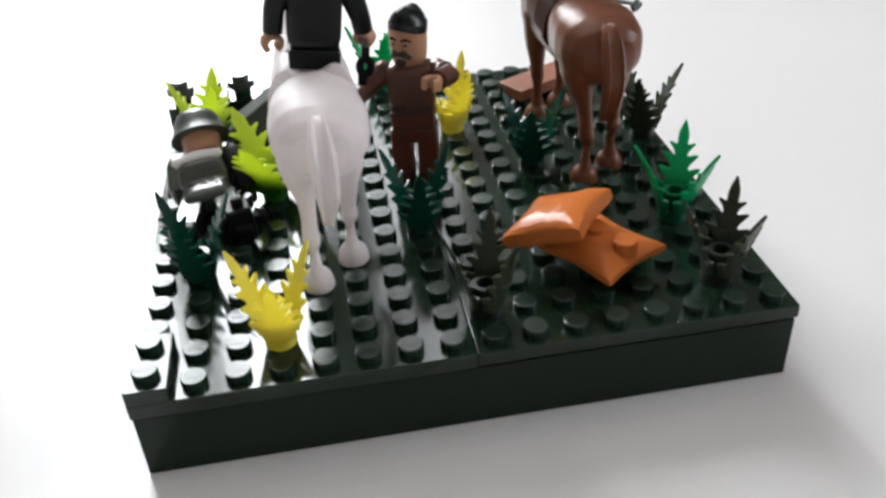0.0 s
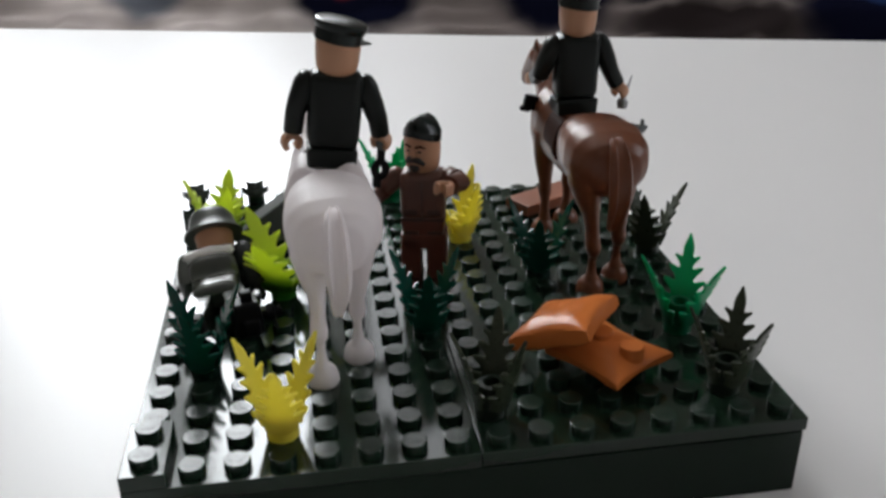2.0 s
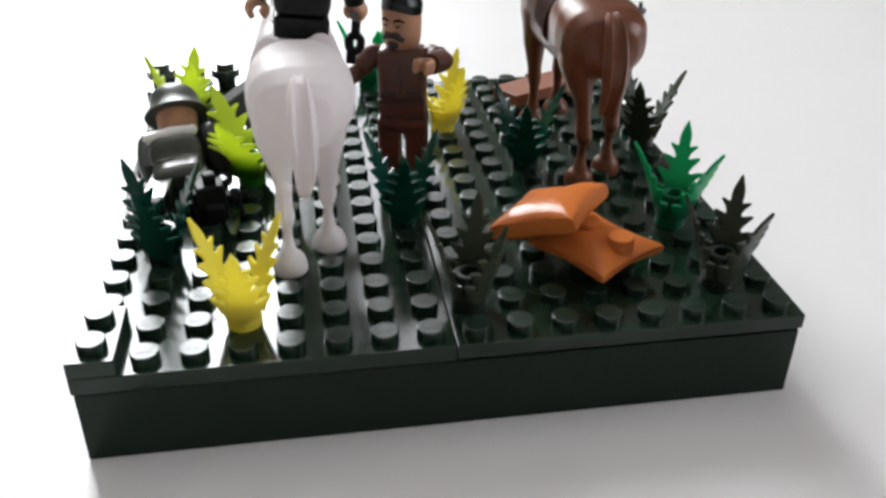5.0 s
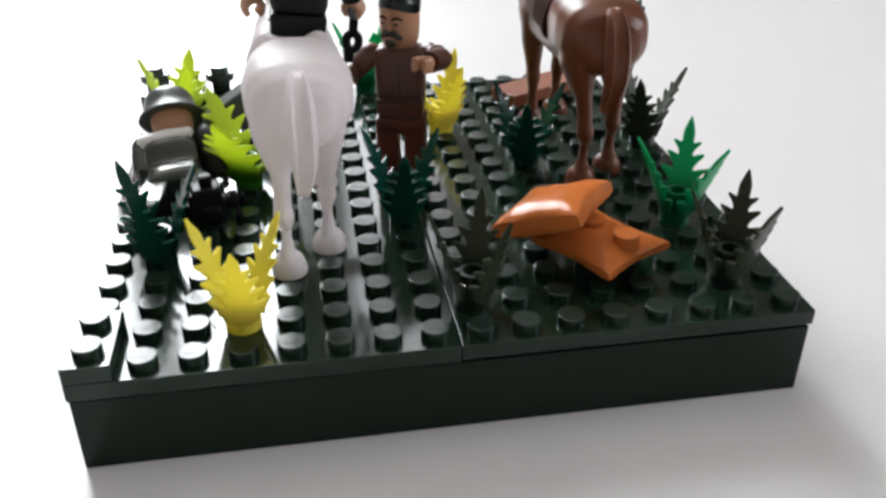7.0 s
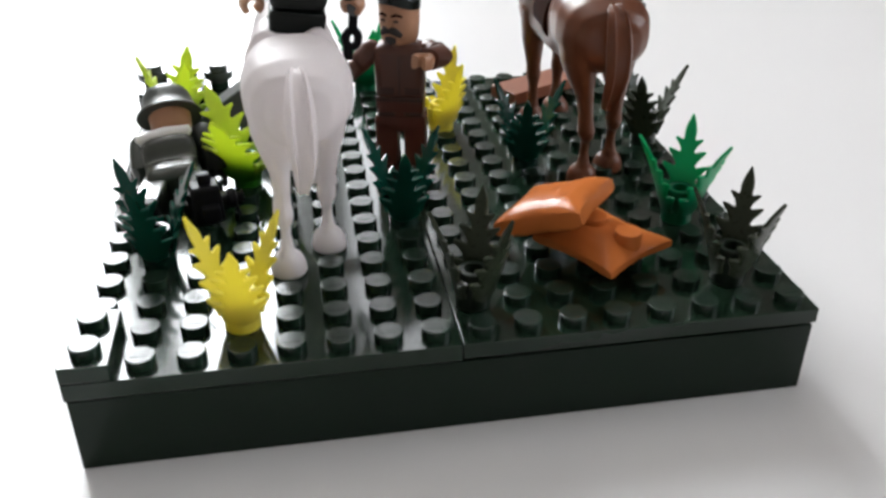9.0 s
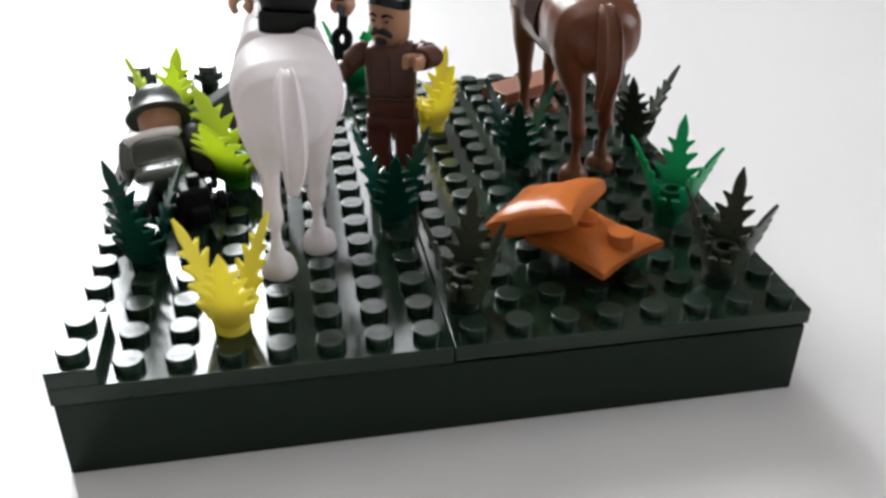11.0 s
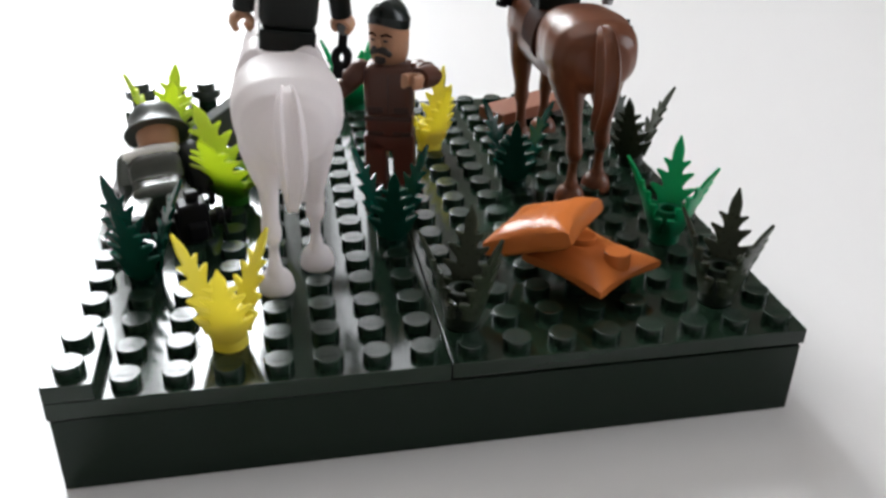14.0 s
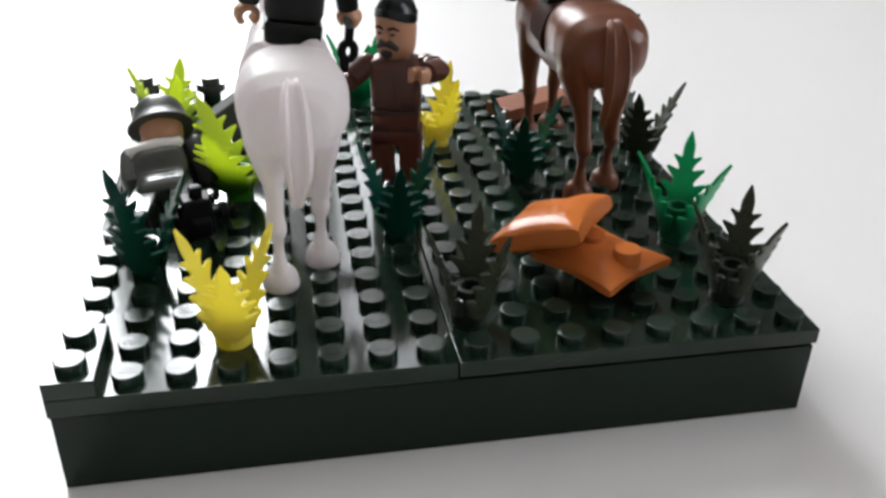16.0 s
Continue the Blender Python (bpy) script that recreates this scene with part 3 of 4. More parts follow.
def horse(name, mat, label, at, hind=(-0.4, 0.4), fore=(3.3, 3.9), aside=0.0, tail_x=0.0):
    bm = bmesh.new()
    tube(bm, [((0, -1.14, 3.28), 0.1, 0.12), ((0, -1.1, 3.28), 0.32, 0.34), ((0.01, -1.0, 3.28), 0.57, 0.53), ((0.02, -0.8, 3.31), 0.79, 0.68), ((0.03, -0.45, 3.36), 0.93, 0.79), ((0.03, 0.0, 3.4), 0.97, 0.83), ((0.02, 0.5, 3.37), 0.91, 0.86),
              ((0, 1.1, 3.12), 0.74, 0.93), ((0, 1.9, 2.95), 0.6, 0.72), ((0, 2.7, 3.0), 0.66, 0.76), ((0, 3.2, 3.1), 0.76, 0.86), ((0, 3.7, 3.15), 0.78, 0.92), ((0, 4.2, 3.15), 0.6, 0.8), ((0, 4.5, 3.15), 0.34, 0.5), ((0, 4.6, 3.15), 0.1, 0.15)], seg=40, power=2.65)
    # the rump narrows towards its underside
    for v in bm.verts:
        if v.co.z < 3.25 and v.co.y < 1.6:
            v.co.x *= 1 - 0.42 * ((3.25 - v.co.z) / 0.75) ** 1.5 * min(1.0, (1.6 - v.co.y) / 1.0)
    # hind legs: the right one stands a stud further on
    for sx, y, slim in zip((-1, 1), hind, (0.05, 0.0)):
        tube(bm, [((sx * 0.46, y * 0.35 - 0.1, 3.3), 0.42, 0.68), ((sx * 0.465 + aside * 0.07, y * 0.45 - 0.1, 2.85), 0.39, 0.6), ((sx * 0.455 + aside * 0.27 + slim * 0.5, y * 0.6 - 0.1, 2.45), 0.32 - slim * 0.5, 0.46), ((sx * 0.45 + aside * 0.45 + slim, y * 0.75 - 0.11, 2.1), 0.235 - slim, 0.34),
                  ((sx * 0.435 + aside * 0.62 + slim * 0.7, y * 0.9 - 0.13, 1.75), 0.18 - slim * 0.5, 0.25), ((sx * 0.415 + aside * 0.75, y - 0.14, 1.5), 0.165, 0.21), ((sx * 0.41 + aside * 0.84, y - 0.14, 1.32), 0.19, 0.235), ((sx * 0.4 + aside * 0.91, y - 0.12, 1.18), 0.165, 0.19), ((sx * 0.4 + aside * 0.98, y - 0.06, 1.04), 0.105, 0.12),
                  ((sx * 0.4 + aside * 1.00, y - 0.02, 0.8), 0.1, 0.11), ((sx * 0.4 + aside * 1.00, y - 0.02, 0.62), 0.12, 0.13), ((sx * 0.4 + aside * 1.00, y - 0.04, 0.48), 0.155, 0.17), ((sx * 0.4 + aside * 1.00, y - 0.06, 0.36), 0.15, 0.17)], up=(0, 1, 0))
        turned(bm, [(0.315, 0.0), (0.345, 0.03), (0.34, 0.13), (0.315, 0.26), (0.265, 0.37), (0.19, 0.43), (0.1, 0.46)], m=Matrix.Translation((sx * 0.4 + aside * 1.00, y + 0.02, 0)))
    for sx, y in ((-1, fore[0]), (1, fore[1])):
        tube(bm, [((sx * 0.46, y, 3.0), 0.36, 0.5), ((sx * 0.46, y, 2.2), 0.28, 0.34), ((sx * 0.42, y, 1.55), 0.18, 0.21), ((sx * 0.41, y, 1.25), 0.19, 0.21), ((sx * 0.4, y, 1.05), 0.135, 0.145), ((sx * 0.4, y, 0.7), 0.125, 0.135), ((sx * 0.4, y, 0.44), 0.17, 0.18)], up=(0, 1, 0))
        turned(bm, [(0.33, 0.0), (0.37, 0.03), (0.365, 0.12), (0.33, 0.24), (0.26, 0.35), (0.18, 0.41), (0.14, 0.5)], m=Matrix.Translation((sx * 0.4, y, 0)))
    # neck, mane and head, turned a little to its left
    tube(bm, [((0, 3.70, 3.3), 0.6, 0.85), ((-0.05, 4.30, 3.85), 0.44, 0.66), ((-0.12, 4.75, 4.3), 0.36, 0.5), ((-0.16, 5.00, 4.6), 0.28, 0.36)], up=(0, 1, 0))
    tube(bm, [((-0.14, 4.75, 4.62), 0.2, 0.2), ((-0.18, 5.10, 4.55), 0.32, 0.36), ((-0.22, 5.60, 4.2), 0.27, 0.31), ((-0.26, 6.05, 3.8), 0.22, 0.25), ((-0.28, 6.30, 3.58), 0.15, 0.17)])
    for ex in (-0.36, 0.0):
        turned(bm, [(0.11, 0), (0.1, 0.12), (0.02, 0.34)], seg=10, m=Matrix.Translation((ex, 4.9, 4.78)))
    ob = thing(name, bm, mat, label, "toy horse", at=at, group="toy horses", smooth=180)
    # the tail: a locked strand with grooves along its outer side
    tail = bmesh.new()
    way = [((0.02, -0.84, 3.96), 0.04, 0.03), ((0.02, -0.99, 4.09), 0.085, 0.06), ((0.02, -1.15, 4.12), 0.135, 0.09), ((0.02, -1.31, 4.06), 0.18, 0.12), ((0.022, -1.44, 3.92), 0.215, 0.14), ((0.025, -1.54, 3.72), 0.24, 0.155), ((0.028, -1.61, 3.48), 0.252, 0.165),
           ((0.03, -1.64, 3.22), 0.252, 0.17), ((0.035, -1.63, 2.96), 0.238, 0.165), ((0.035, -1.57, 2.73), 0.212, 0.155), ((0.02, -1.5, 2.52), 0.18, 0.14), ((0.0, -1.42, 2.33), 0.145, 0.125), ((-0.015, -1.37, 2.18), 0.115, 0.11), ((-0.02, -1.36, 2.12), 0.1, 0.1)]
    strand(tail, [((x + tail_x, y, z), rx, ry) for (x, y, z), rx, ry in way])
    part("tail", tail, mat, ob, smooth=60)
    rm = ob.modifiers.new("fuse", "REMESH")
    rm.mode, rm.voxel_size, rm.use_smooth_shade = "VOXEL", 0.0003, True
    sm = ob.modifiers.new("soften", "SMOOTH")
    sm.factor, sm.iterations = 0.5, 18
    return ob


WHITE_AT, BROWN_AT = (-2.38, 3.2, PLATE), (4.0, 6.0, PLATE)
horse("toy_horse", M_WHITE, "glossy white plastic toy horse standing on the base", WHITE_AT, fore=(4.3, 3.3))
horse("toy_horse", M_HORSE, "glossy brown plastic toy horse standing on the base", BROWN_AT, hind=(-0.4, 0.15), aside=0.18, tail_x=-0.13)


def saddle(mat, label, at, wide, high, low, front):
    """A saddle whose back rises in two wings beside the rider's hips, with flaps down both flanks."""
    bm = bmesh.new()
    n = 28
    for y0, y1, k in ((1.5, 1.74, 1.0), (1.74, 2.75, front)):
        tmp = bmesh.new()
        rows = []
        for y, r in ((y0, 0.92), (y0 + 0.05, 1.0), (y1 - 0.05, 1.0), (y1, 0.92)):
            for grow in (1.0, 0.86):
                ring = []
                for i in range(n + 1):
                    a = radians(-35 + 250 * i / n)
                    c, q = math.cos(a), math.sin(a)
                    dip = 1 - (0.42 * math.exp(-(c / 0.5) ** 2) if q > 0 else 0)
                    ring.append(tmp.verts.new((c * wide * k * (1 - (1 - grow)) * r, y, 3.05 + q * (high if q > 0 else low) * k * dip * grow * r)))
                rows.append(ring)
        for a, b in ((0, 2), (2, 4), (4, 6), (6, 7), (7, 5), (5, 3), (3, 1), (1, 0)):
            for i in range(n):
                tmp.faces.new((rows[a][i], rows[a][i + 1], rows[b][i + 1], rows[b][i]))
        for e in (0, n):
            for a in (0, 2, 4):
                tmp.faces.new((rows[a][e], rows[a + 2][e], rows[a + 3][e], rows[a + 1][e]))
        add(bm, tmp)
    return thing("toy_saddle", bm, mat, label, "toy saddle", at=at, group="toy saddles", smooth=50)


saddle(M_WHITE, "pale plastic saddle on the white horse", WHITE_AT, 0.95, 1.32, 0.9, 0.93)
saddle(M_SADDLE, "dark brown plastic saddle on the brown horse", BROWN_AT, 0.76, 1.0, 0.5, 0.9)


# ---- toy figures: one plain mesh each ----
def arm(bm, sx, shoulder, elbow, hand, mi, skin, w=0.24):
    top = Vector(shoulder)
    tube(bm, [(top + Vector((-sx * 0.1, 0, 0.25)), w * 0.25, w * 0.3), (top + Vector((-sx * 0.09, 0, 0.22)), w * 0.55, w * 0.6), (top + Vector((-sx * 0.06, 0, 0.15)), w * 0.8, w * 0.85), (shoulder, w, w * 1.05), ((Vector(shoulder) * 0.4 + Vector(elbow) * 0.6), w * 0.98, w), (elbow, w * 0.88, w * 0.92), (Vector(elbow) * 0.3 + Vector(hand) * 0.7, w * 0.85, w * 0.85)], mi=mi, up=(0, 1, 0), power=2.6)
    way = (Vector(hand) - Vector(elbow)).normalized()
    q = way.to_track_quat("Z", "Y").to_matrix().to_4x4()
    at = Matrix.Translation(Vector(elbow) * 0.3 + Vector(hand) * 0.7) @ q
    turned(bm, [(0.13, -0.05), (0.13, 0.14)], seg=14, m=at, mi=skin)
    # open C-shaped grip
    rings = []
    for k in range(9):
        a = radians(-140 + 280 * k / 8)
        rings.append(((0.17 * math.sin(a), 0.0, 0.28 - 0.17 * math.cos(a)), 0.07, 0.14))
    tube(bm, rings, seg=10, m=at, mi=skin, up=(0, 1, 0), power=3)


def torso(bm, mi, belt, z0=0.0, tall=1.62, low=0.56, high=0.6, round_off=0.16):
    taper(bm, (low - 0.03, 0.34), (low, 0.36), z0, z0 + 0.42, bevel=0.06, mi=belt)
    taper(bm, (low, 0.36), (high, 0.37), z0 + 0.36, z0 + tall, bevel=round_off, mi=mi)


def head(bm, z, mi, m=None):
    m = m or Matrix()
    turned(bm, [(0.0, z - 0.2), (0.25, z - 0.18), (0.28, z - 0.02), (0.36, z + 0.02), (0.415, z + 0.1), (0.445, z + 0.25), (0.462, z + 0.5), (0.465, z + 0.85), (0.43, z + 0.95), (0.3, z + 1.02), (0, z + 1.04)], seg=32, m=m, mi=mi)


def peaked_cap(bm, z, mi, band, tip=0.0, yaw=0.0):
    """A stiff cap, tipped to one side, whose peak looks past the cheek."""
    tmp = bmesh.new()
    peaked_cap_shape(tmp, z, mi, band)
    add_keep(bm, tmp, Matrix.Translation((0, 0, z + 0.8)) @ Matrix.Rotation(radians(tip), 4, "Y") @ Matrix.Rotation(radians(yaw), 4, "Z") @ Matrix.Translation((0, 0, -z - 0.8)))


def peaked_cap_shape(bm, z, mi, band):
    turned(bm, [(0.465, z + 0.66), (0.495, z + 0.68), (0.495, z + 0.9)], seg=32, m=Matrix(), mi=band)
    turned(bm, [(0.495, z + 0.87), (0.52, z + 0.92), (0.55, z + 1.0), (0.54, z + 1.06), (0.48, z + 1.1), (0.2, z + 1.12), (0, z + 1.12)], seg=32, m=Matrix.Translation((0, 0.02, 0)), mi=mi)
    tube(bm, [((-0.42, 0.24, z + 0.7), 0.05, 0.03), ((-0.34, 0.54, z + 0.68), 0.14, 0.032), ((0, 0.68, z + 0.66), 0.18, 0.035), ((0.34, 0.54, z + 0.68), 0.14, 0.032), ((0.42, 0.24, z + 0.7), 0.05, 0.03)], seg=14, mi=band)


def rider(label, at, turn, elbow_l, hand_l, hand_r):
    bm = bmesh.new()
    top = 2.06
    torso(bm, 0, 1, 0.0, top, 0.54, 0.58, 0.24)
    tube(bm, [((0, 0, top - 0.1), 0.4, 0.3), ((0, 0, top + 0.02), 0.31, 0.28)], seg=24, mi=0, up=(0, 1, 0))
    head(bm, top - 0.07, 2)
    peaked_cap(bm, top - 0.09, 3, 3, 7, -35)
    arm(bm, -1, (-0.63, 0, top - 0.33), elbow_l, hand_l, 0, 2)
    arm(bm, 1, (0.63, 0, top - 0.33), (0.92, 0.0, top - 1.0), hand_r, 0, 2)
    for sx in (-1, 1):
        tube(bm, [((sx * 0.24, 0.1, 0.1), 0.24, 0.28), ((sx * 0.32, 0.5, 0.0), 0.2, 0.26), ((sx * 0.42, 0.85, -0.2), 0.16, 0.2)], mi=1, up=(0, 0, 1), power=3)
    return thing("toy_rider", bm, [M_UNIFORM, M_UNIFORM, M_SKIN, M_CAP], label, "toy figure", at=at, turn=turn, group="toy figures")


rider("dark-uniformed plastic toy rider in a peaked cap on the white horse", (WHITE_AT[0] + 0.11, 5.35, 5.44), (0, 7, 0), (-0.8, 0.0, 1.12), (-0.84, 0.12, 0.5), (1.04, 0.25, 0.6))
rider("dark-uniformed plastic toy rider in a peaked cap on the brown horse", (BROWN_AT[0] + 0.06, 8.6, 5.26), (0, 0, 4), (-0.88, 0.1, 1.06), (-0.8, 0.8, 0.75), (1.27, 0.15, 0.5))


def standing(label, at, turn):
    bm = bmesh.new()
    for sx in (-1, 1):
        rbox(bm, sx * 0.31 - 0.235, sx * 0.31 + 0.235, -0.33, 0.33, 0.3, 1.35, bevel=0.05, mi=1)
        rbox(bm, sx * 0.31 - 0.25, sx * 0.31 + 0.25, -0.5, 0.33, 0.0, 0.34, bevel=0.06, mi=4)
    rbox(bm, -0.55, 0.55, -0.33, 0.33, 1.12, 1.5, bevel=0.05, mi=1)
    tmp = bmesh.new()
    torso(tmp, 0, 1, 0.0, 1.62, 0.52, 0.56, 0.2)
    add_keep(bm, tmp, Matrix.Translation((0, 0, 1.45)))
    # collar
    tube(bm, [((0, 0, 2.98), 0.42, 0.32), ((0, 0, 3.1), 0.33, 0.29)], seg=24, mi=0, up=(0, 1, 0))
    face = Matrix.Rotation(radians(-24), 4, "Z")
    head(bm, 3.07, 2, m=Matrix.Diagonal((0.93, 0.93, 1, 1)))
    # side cap: a turned-up band that dips at the front, and a crown that rises to a ridge
    tmp = bmesh.new()
    n, rows = 40, []
    for lift, wx, wy in ((0.0, 0.44, 0.46), (0.015, 0.475, 0.495), (0.2, 0.468, 0.495), (0.22, 0.44, 0.475), (0.34, 0.385, 0.45), (0.44, 0.305, 0.4), (0.52, 0.2, 0.33), (0.565, 0.1, 0.24), (0.575, 0.04, 0.18)):
        ring = []
        for k in range(n):
            a = 2 * math.pi * k / n
            ring.append(tmp.verts.new((wx * math.cos(a), wy * math.sin(a), lift - 0.05 * math.cos(2 * a) * (1 - lift))))
        rows.append(ring)
    for p, q in zip(rows, rows[1:]):
        for k in range(n):
            tmp.faces.new((p[k], p[(k + 1) % n], q[(k + 1) % n], q[k]))
    tmp.faces.new(rows[0][::-1])
    tmp.faces.new(rows[-1])
    add(bm, tmp, face @ Matrix.Translation((0, 0, 3.86)) @ Matrix.Rotation(radians(-4), 4, "X") @ Matrix.Rotation(radians(3), 4, "Y") @ Matrix.Diagonal((0.94, 0.94, 0.88, 1)), 3)
    # printed face: brows, eyes, moustache and chin beard, each a thin shell on the head
    tube(bm, [((-0.25, -0.345, 3.3), 0.02, 0.05), ((-0.13, -0.415, 3.4), 0.03, 0.085), ((0, -0.435, 3.42), 0.03, 0.075), ((0.13, -0.415, 3.4), 0.03, 0.085), ((0.25, -0.345, 3.3), 0.02, 0.05)], mi=5, seg=12, m=face)
    tube(bm, [((-0.13, -0.375, 3.2), 0.02, 0.06), ((0, -0.4, 3.19), 0.03, 0.1), ((0.13, -0.375, 3.2), 0.02, 0.06)], mi=5, seg=12, m=face)
    for sx in (-1, 1):
        tube(bm, [((sx * 0.06, -0.435, 3.71), 0.015, 0.025), ((sx * 0.17, -0.415, 3.75), 0.02, 0.032), ((sx * 0.28, -0.345, 3.7), 0.015, 0.02)], mi=4, seg=8, m=face)
        tube(bm, [((sx * 0.11, -0.425, 3.61), 0.012, 0.025), ((sx * 0.2, -0.395, 3.61), 0.012, 0.025)], mi=5, seg=8, m=face)
    # nose
    tube(bm, [((0, -0.42, 3.64), 0.03, 0.03), ((0, -0.46, 3.53), 0.06, 0.05), ((0, -0.44, 3.48), 0.05, 0.04)], mi=2, seg=10, m=face, up=(0, 1, 0))
    arm(bm, -1, (-0.66, 0, 2.82), (-0.98, -0.05, 2.5), (-1.35, -0.5, 2.3), 0, 2)
    arm(bm, 1, (0.64, 0, 2.84), (0.92, -0.42, 2.92), (0.62, -1.0, 2.98), 0, 2, 0.25)
    # pockets, belt and front edge printed on the tunic, pocket flaps on the hips
    for sx in (-1, 1):
        rbox(bm, sx * 0.28 - 0.17, sx * 0.28 + 0.17, -0.375, -0.33, 2.0, 2.16, bevel=0.02, mi=6)
        rbox(bm, sx * 0.29 - 0.19, sx * 0.29 + 0.19, -0.37, -0.31, 1.5, 1.6, bevel=0.02, mi=6)
    rbox(bm, -0.515, 0.515, -0.375, -0.3, 1.84, 1.95, bevel=0.02, mi=6)
    rbox(bm, -0.015, 0.015, -0.385, -0.34, 1.97, 2.85, bevel=0.006, mi=6)
    return thing("toy_figure", bm, [M_TUNIC, M_HOSE, M_SKIN, M_CAP, M_SADDLE, M_BEARD, M_PRINT], label, "toy figure", at=at, turn=turn, group="toy figures")


standing("brown-clothed plastic toy figure in a side cap, arms held out", (-0.1, 6.8, PLATE), (0, 0, -14))


def prone(label, at, turn):
    """A helmeted figure that lies low with its back to the viewer and the head bowed."""
    bm = bmesh.new()
    tmp = bmesh.new()
    arm(tmp, -1, (-0.6, 0, 1.3), (-0.68, 0.1, 0.8), (-0.66, 0.5, 0.6), 0, 0)
    arm(tmp, 1, (0.72, 0, 1.25), (0.88, 0.1, 0.75), (0.84, 0.4, 0.45), 4, 4, 0.31)
    add_keep(bm, tmp, Matrix.Rotation(radians(-66), 4, "X"))
    # a back in two levels: the seat, a steep step and the level shoulders
    tube(bm, [((0, y, 0.1), w, top - 0.1) for y, top, w in ((-0.12, 0.2, 0.4), (-0.08, 0.32, 0.5), (0.0, 0.40, 0.54), (0.12, 0.435, 0.55), (0.4, 0.45, 0.56), (0.48, 0.49, 0.57), (0.55, 0.63, 0.58), (0.63, 0.77, 0.59),
                                                            (0.72, 0.835, 0.6), (0.9, 0.85, 0.6), (1.15, 0.86, 0.6), (1.28, 0.84, 0.58), (1.38, 0.7, 0.5), (1.42, 0.4, 0.4))], mi=0, seg=44, power=4)
    # an added pale ridge that puts the shoulders' window highlight into colour
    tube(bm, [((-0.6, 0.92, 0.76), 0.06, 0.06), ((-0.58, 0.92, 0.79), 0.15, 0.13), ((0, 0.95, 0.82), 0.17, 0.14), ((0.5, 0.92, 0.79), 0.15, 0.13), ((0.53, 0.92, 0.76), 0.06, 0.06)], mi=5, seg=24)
    tmp = bmesh.new()
    head(tmp, 0.0, 2)
    turned(tmp, [(0.6, 0.46), (0.7, 0.44), (0.72, 0.47), (0.6, 0.64), (0.56, 0.78), (0.53, 0.92), (0.45, 1.06), (0.28, 1.16), (0, 1.2)], seg=40, m=Matrix.Identity(4), mi=3)
    add_keep(bm, tmp, Matrix.Translation((0.1, 1.36, 0.58)) @ Matrix.Rotation(radians(-50), 4, "X"))
    for sx in (-1, 1):
        m = Matrix.Rotation(radians(sx * 10), 4, "Z")
        rbox(bm, sx * 0.36 - 0.27, sx * 0.36 + 0.27, -1.1, 0.2, -0.3, 0.26, bevel=0.06, mi=0, m=m)
        rbox(bm, sx * 0.36 - 0.28, sx * 0.36 + 0.28, -1.35, -1.05, -0.32, 0.34, bevel=0.06, mi=1, m=m)
    return thing("toy_figure", bm, [M_FIELD, M_BLACK, M_SKIN, M_HELMET, M_UNIFORM, M_SHOULDER_GLINT], label, "toy figure", at=at, turn=turn, group="toy figures")


prone("grey-green toy figure in a steel helmet, painted shoulder glint, lying low", (-5.05, 5.9, 1.77 + 0.32), (0, -7, 4))

# ---- things held and lying about ----
gun = holder("machine_gun", "black plastic toy machine gun lying on the studs", "toy gun", at=(-4.15, 5.0, 1.8), turn=(0, 0, 14))
gun.scale.x *= 0.66
bm = bmesh.new()
taper(bm, (0.5, 0.34), (0.44, 0.26), 0.0, 0.78, bevel=0.09, m=Matrix.Translation((-0.35, -0.05, 0.0)))
rbox(bm, -0.62, 0.02, -0.46, -0.1, 0.0, 0.44, bevel=0.12, seg=3)
rbox(bm, 0.0, 0.42, -0.15, 0.15, 0.2, 0.46, bevel=0.07, seg=3)
rbox(bm, -0.5, -0.1, -0.12, 0.12, 0.72, 0.98, bevel=0.07)
part("receiver", bm, M_BLACK, gun)
bm = bmesh.new()
turned(bm, [(0.12, -0.05), (0.2, 0.0), (0.2, 0.2), (0.14, 0.24), (0.1, 0.26), (0.1, 0.38), (0.13, 0.4), (0.13, 0.46), (0.08, 0.48)], seg=20, m=Matrix.Translation((0.36, 0, 0.33)) @ Matrix.Rotation(radians(90), 4, "Y"))
part("barrel", bm, M_BLACK, gun)
bm = bmesh.new()
rbox(bm, -1.05, -0.72, -0.1, 0.1, 0.1, 0.4, bevel=0.06)
part("grip", bm, M_BLACK, gun)
for sx in (-1, 1):
    bm = bmesh.new()
    tube(bm, [((0.55, sx * 0.05, 0.3), 0.06, 0.06), ((0.6, sx * 0.25, 0.0), 0.05, 0.05)], seg=10)
    part("leg", bm, M_BLACK, gun)

# pistol that hangs from the rider's fist, muzzle down
bm = bmesh.new()
rbox(bm, -0.09, 0.09, -0.07, 0.07, -0.05, 0.42, bevel=0.04)
rings = [((0.125 * math.cos(a), 0, -0.2 + 0.17 * math.sin(a)), 0.09, 0.09) for a in [2 * math.pi * k / 16 for k in range(17)]]
tube(bm, rings, seg=8, up=(0, 1, 0))
rbox(bm, -0.16, 0.04, -0.09, 0.09, -0.62, -0.32, bevel=0.04)
turned(bm, [(0.13, -0.12), (0.15, -0.1), (0.15, 0.1), (0.13, 0.12)], seg=16, mi=1, m=Matrix.Translation((0, 0, 0.42)) @ Matrix.Rotation(radians(90), 4, "X"))
thing("pistol", bm, [M_BLACK, M_GREYPL], "black plastic toy pistol held by the rider", "toy gun", at=(-1.17, 5.75, 5.3), turn=(0, 6, 0))
bm = bmesh.new()
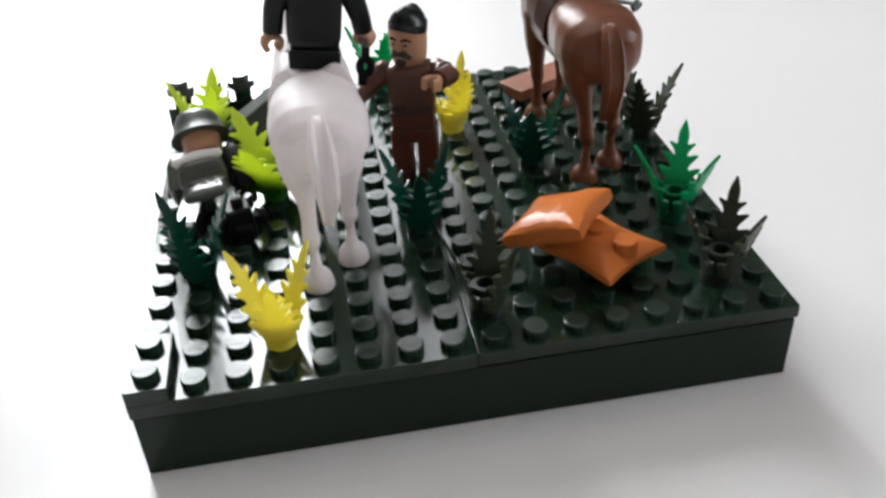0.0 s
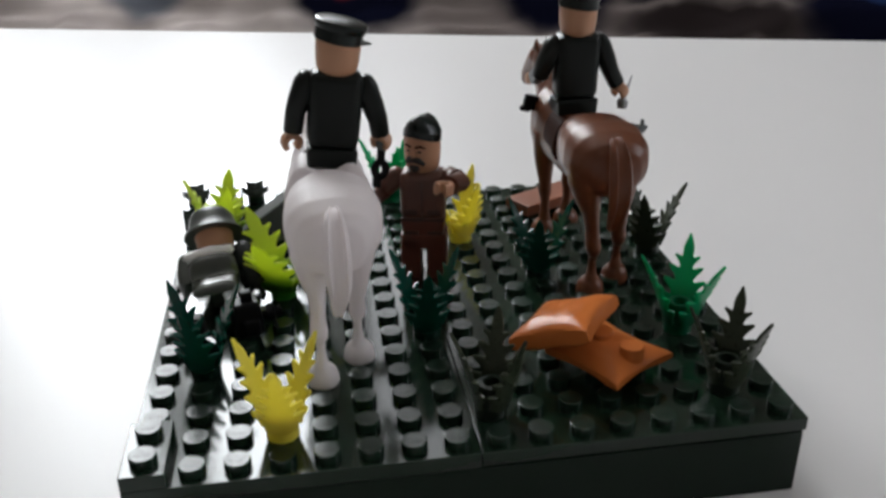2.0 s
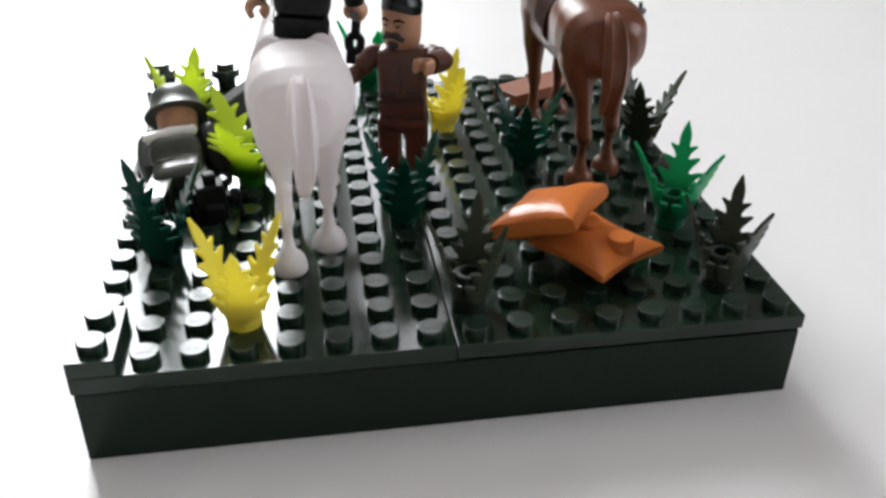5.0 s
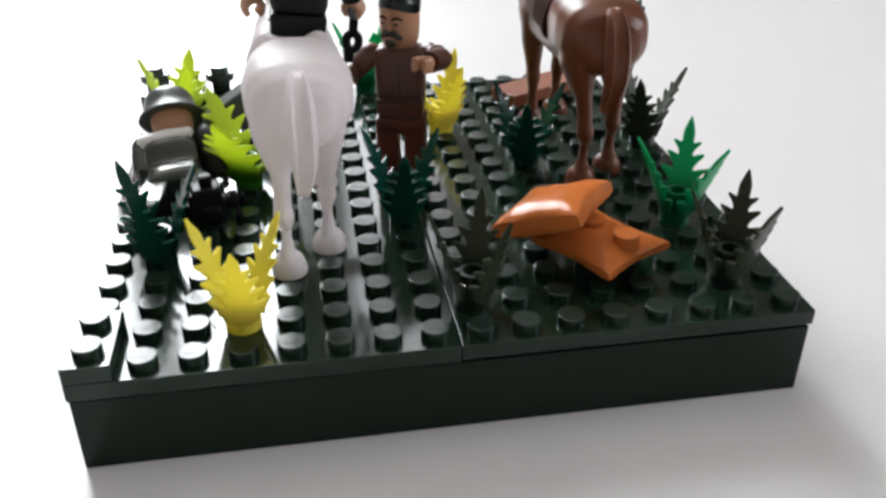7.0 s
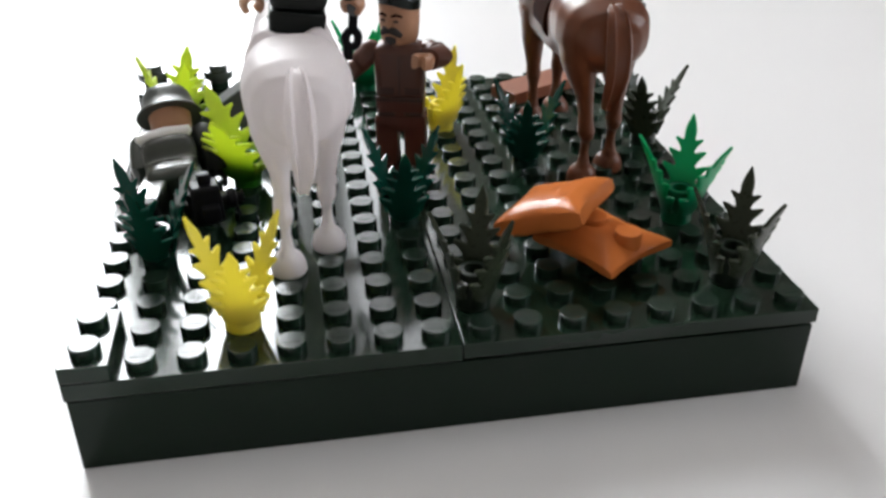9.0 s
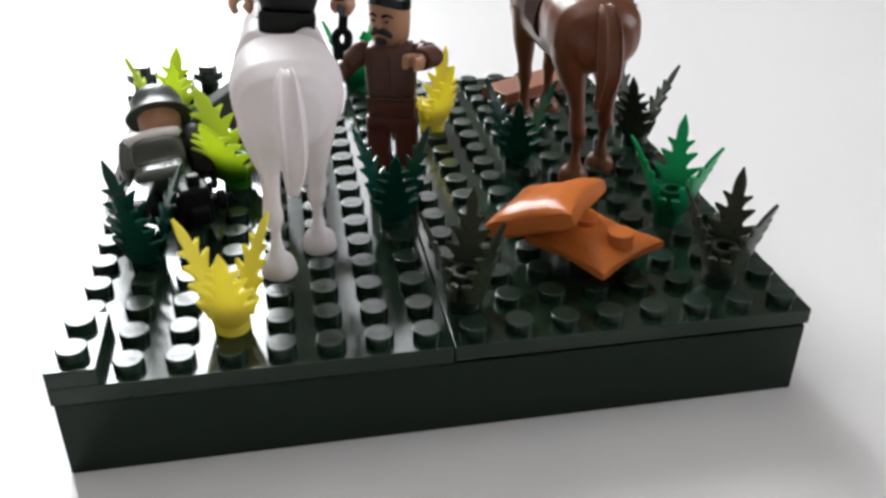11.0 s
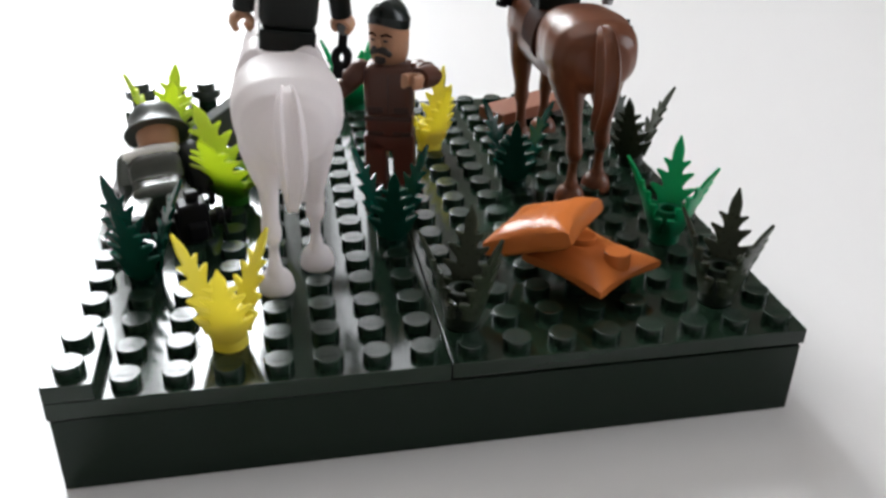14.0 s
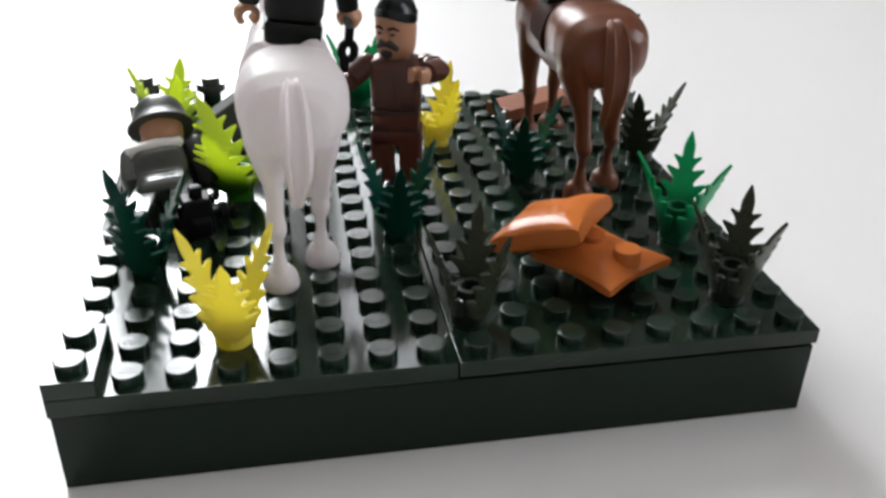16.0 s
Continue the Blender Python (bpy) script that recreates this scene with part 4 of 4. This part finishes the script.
rbox(bm, -0.2, 0.18, -0.12, 0.12, -0.2, 0.2, bevel=0.05)
rbox(bm, -0.26, 0.0, -0.09, 0.09, -0.25, -0.12, bevel=0.03)
thing("pistol", bm, M_BLACK, "black plastic toy pistol in the rider's fist", "toy gun", at=(3.2, 9.6, 5.28), turn=(0, 12, 0))
bm = bmesh.new()
turned(bm, [(0.13, -0.16), (0.15, 0.0), (0.1, 0.08)], seg=14)
tube(bm, [((0, 0, 0.05), 0.045, 0.07), ((0.2, 0.2, 0.35), 0.035, 0.06), ((0.34, 0.36, 0.58), 0.01, 0.03)], seg=8)
thing("sabre", bm, M_SILVER, "silver grey plastic toy sabre in the rider's fist", "toy sabre", at=(5.42, 8.75, 5.42))
bm = bmesh.new()
tube(bm, [((-1.3, -0.2, 0.42), 0.05, 0.05), ((-0.1, 0, 0.05), 0.05, 0.05)], seg=10)
turned(bm, [(0.03, -0.2), (0.16, -0.14), (0.12, 0.0), (0.05, 0.12)], seg=8, m=Matrix.Rotation(radians(75), 4, "Y"))
rbox(bm, -0.08, 0.02, -0.05, 0.05, -0.05, 0.25, bevel=0.03)
thing("rifle", bm, M_GREYPL, "thin dark grey plastic toy rifle slung beside the saddle", "toy gun", at=(6.3, 9.4, 4.45))

# brown brick lying askew on the studs at the back
bm = bmesh.new()
rbox(bm, -1.2, 1.2, -0.48, 0.48, 0, 0.32, bevel=0.03)
thing("flat_brick", bm, M_PLANK, "reddish-brown flat toy brick lying askew on the studs", "toy brick", at=(4.15, 11.0, 1.775), turn=(0, 0, 28))

# grey slope behind the white horse
bm = bmesh.new()
taper(bm, (1.2, 0.4), (0.1, 0.4), 0, 1.5, bevel=0.04, shift=(1.1, 0))
thing("slope_brick", bm, M_GREYPL, "dark grey sloped toy brick behind the white horse", "toy brick", at=(-4.0, 10.05, 1.775))

# round plates on the stacked plates of the far corner
for col, row, z in ((0, 14, PLATE + 0.64), (2, 15, PLATE + 0.32)):
    bm = bmesh.new()
    turned(bm, [(0.25, 0.0), (0.25, 0.1), (0.36, 0.11), (0.38, 0.13), (0.38, 0.3), (0.365, 0.32), (0.25, 0.32), (0.245, 0.47), (0.23, 0.49), (0, 0.49)], seg=32)
    thing("round_plate", bm, M_FIELD, "glossy grey-green round toy plate on stacked corner plates", "toy brick", at=(*at_stud(col, row), z + 0.17), group="round plates")

# ---- top plates and studs ----
COVERED = {(3, 1), (1, 4), (8, 1), (14, 1), (14, 4), (7, 5), (11, 8), (9, 11), (15, 9), (7, 15), (3, 8), (1, 11), (0, 0), (0, 1)}
for side, x0, x1, z0 in (("left", -6.395, -0.008, 1.27), ("right", 0.008, 6.395, 1.302)):
    bm = bmesh.new()
    rbox(bm, x0, x1, 0.0, 12.8, z0, PLATE, bevel=0.022)
    plate = part("top_plate", bm, M_BASE, base, "dark green plate with rows of round studs")
    for col in range(8):
        for row in range(16):
            c = col + (8 if side == "right" else 0)
            if (c, row) not in COVERED:
                stud(plate, *at_stud(c, row), PLATE)


def small_plate(cols, rows, z, studs=True):
    x0, y0 = at_stud(cols[0], rows[0])
    x1, y1 = at_stud(cols[-1], rows[-1])
    bm = bmesh.new()
    rbox(bm, x0 - 0.39, x1 + 0.39, y0 - 0.41, y1 + 0.39, z + 0.012, z + 0.32, bevel=0.022)
    p = part("corner_plate", bm, M_BASE, base)
    for c in cols if studs else ():
        for r in rows:
            stud(p, *at_stud(c, r), z + 0.32)


small_plate((0,), (0, 1), PLATE)
small_plate((1,), (11,), PLATE, studs=False)
small_plate((0, 1), (14, 15), PLATE)
small_plate((0, 1), (14, 15), PLATE + 0.32)
small_plate((2, 3), (15,), PLATE)
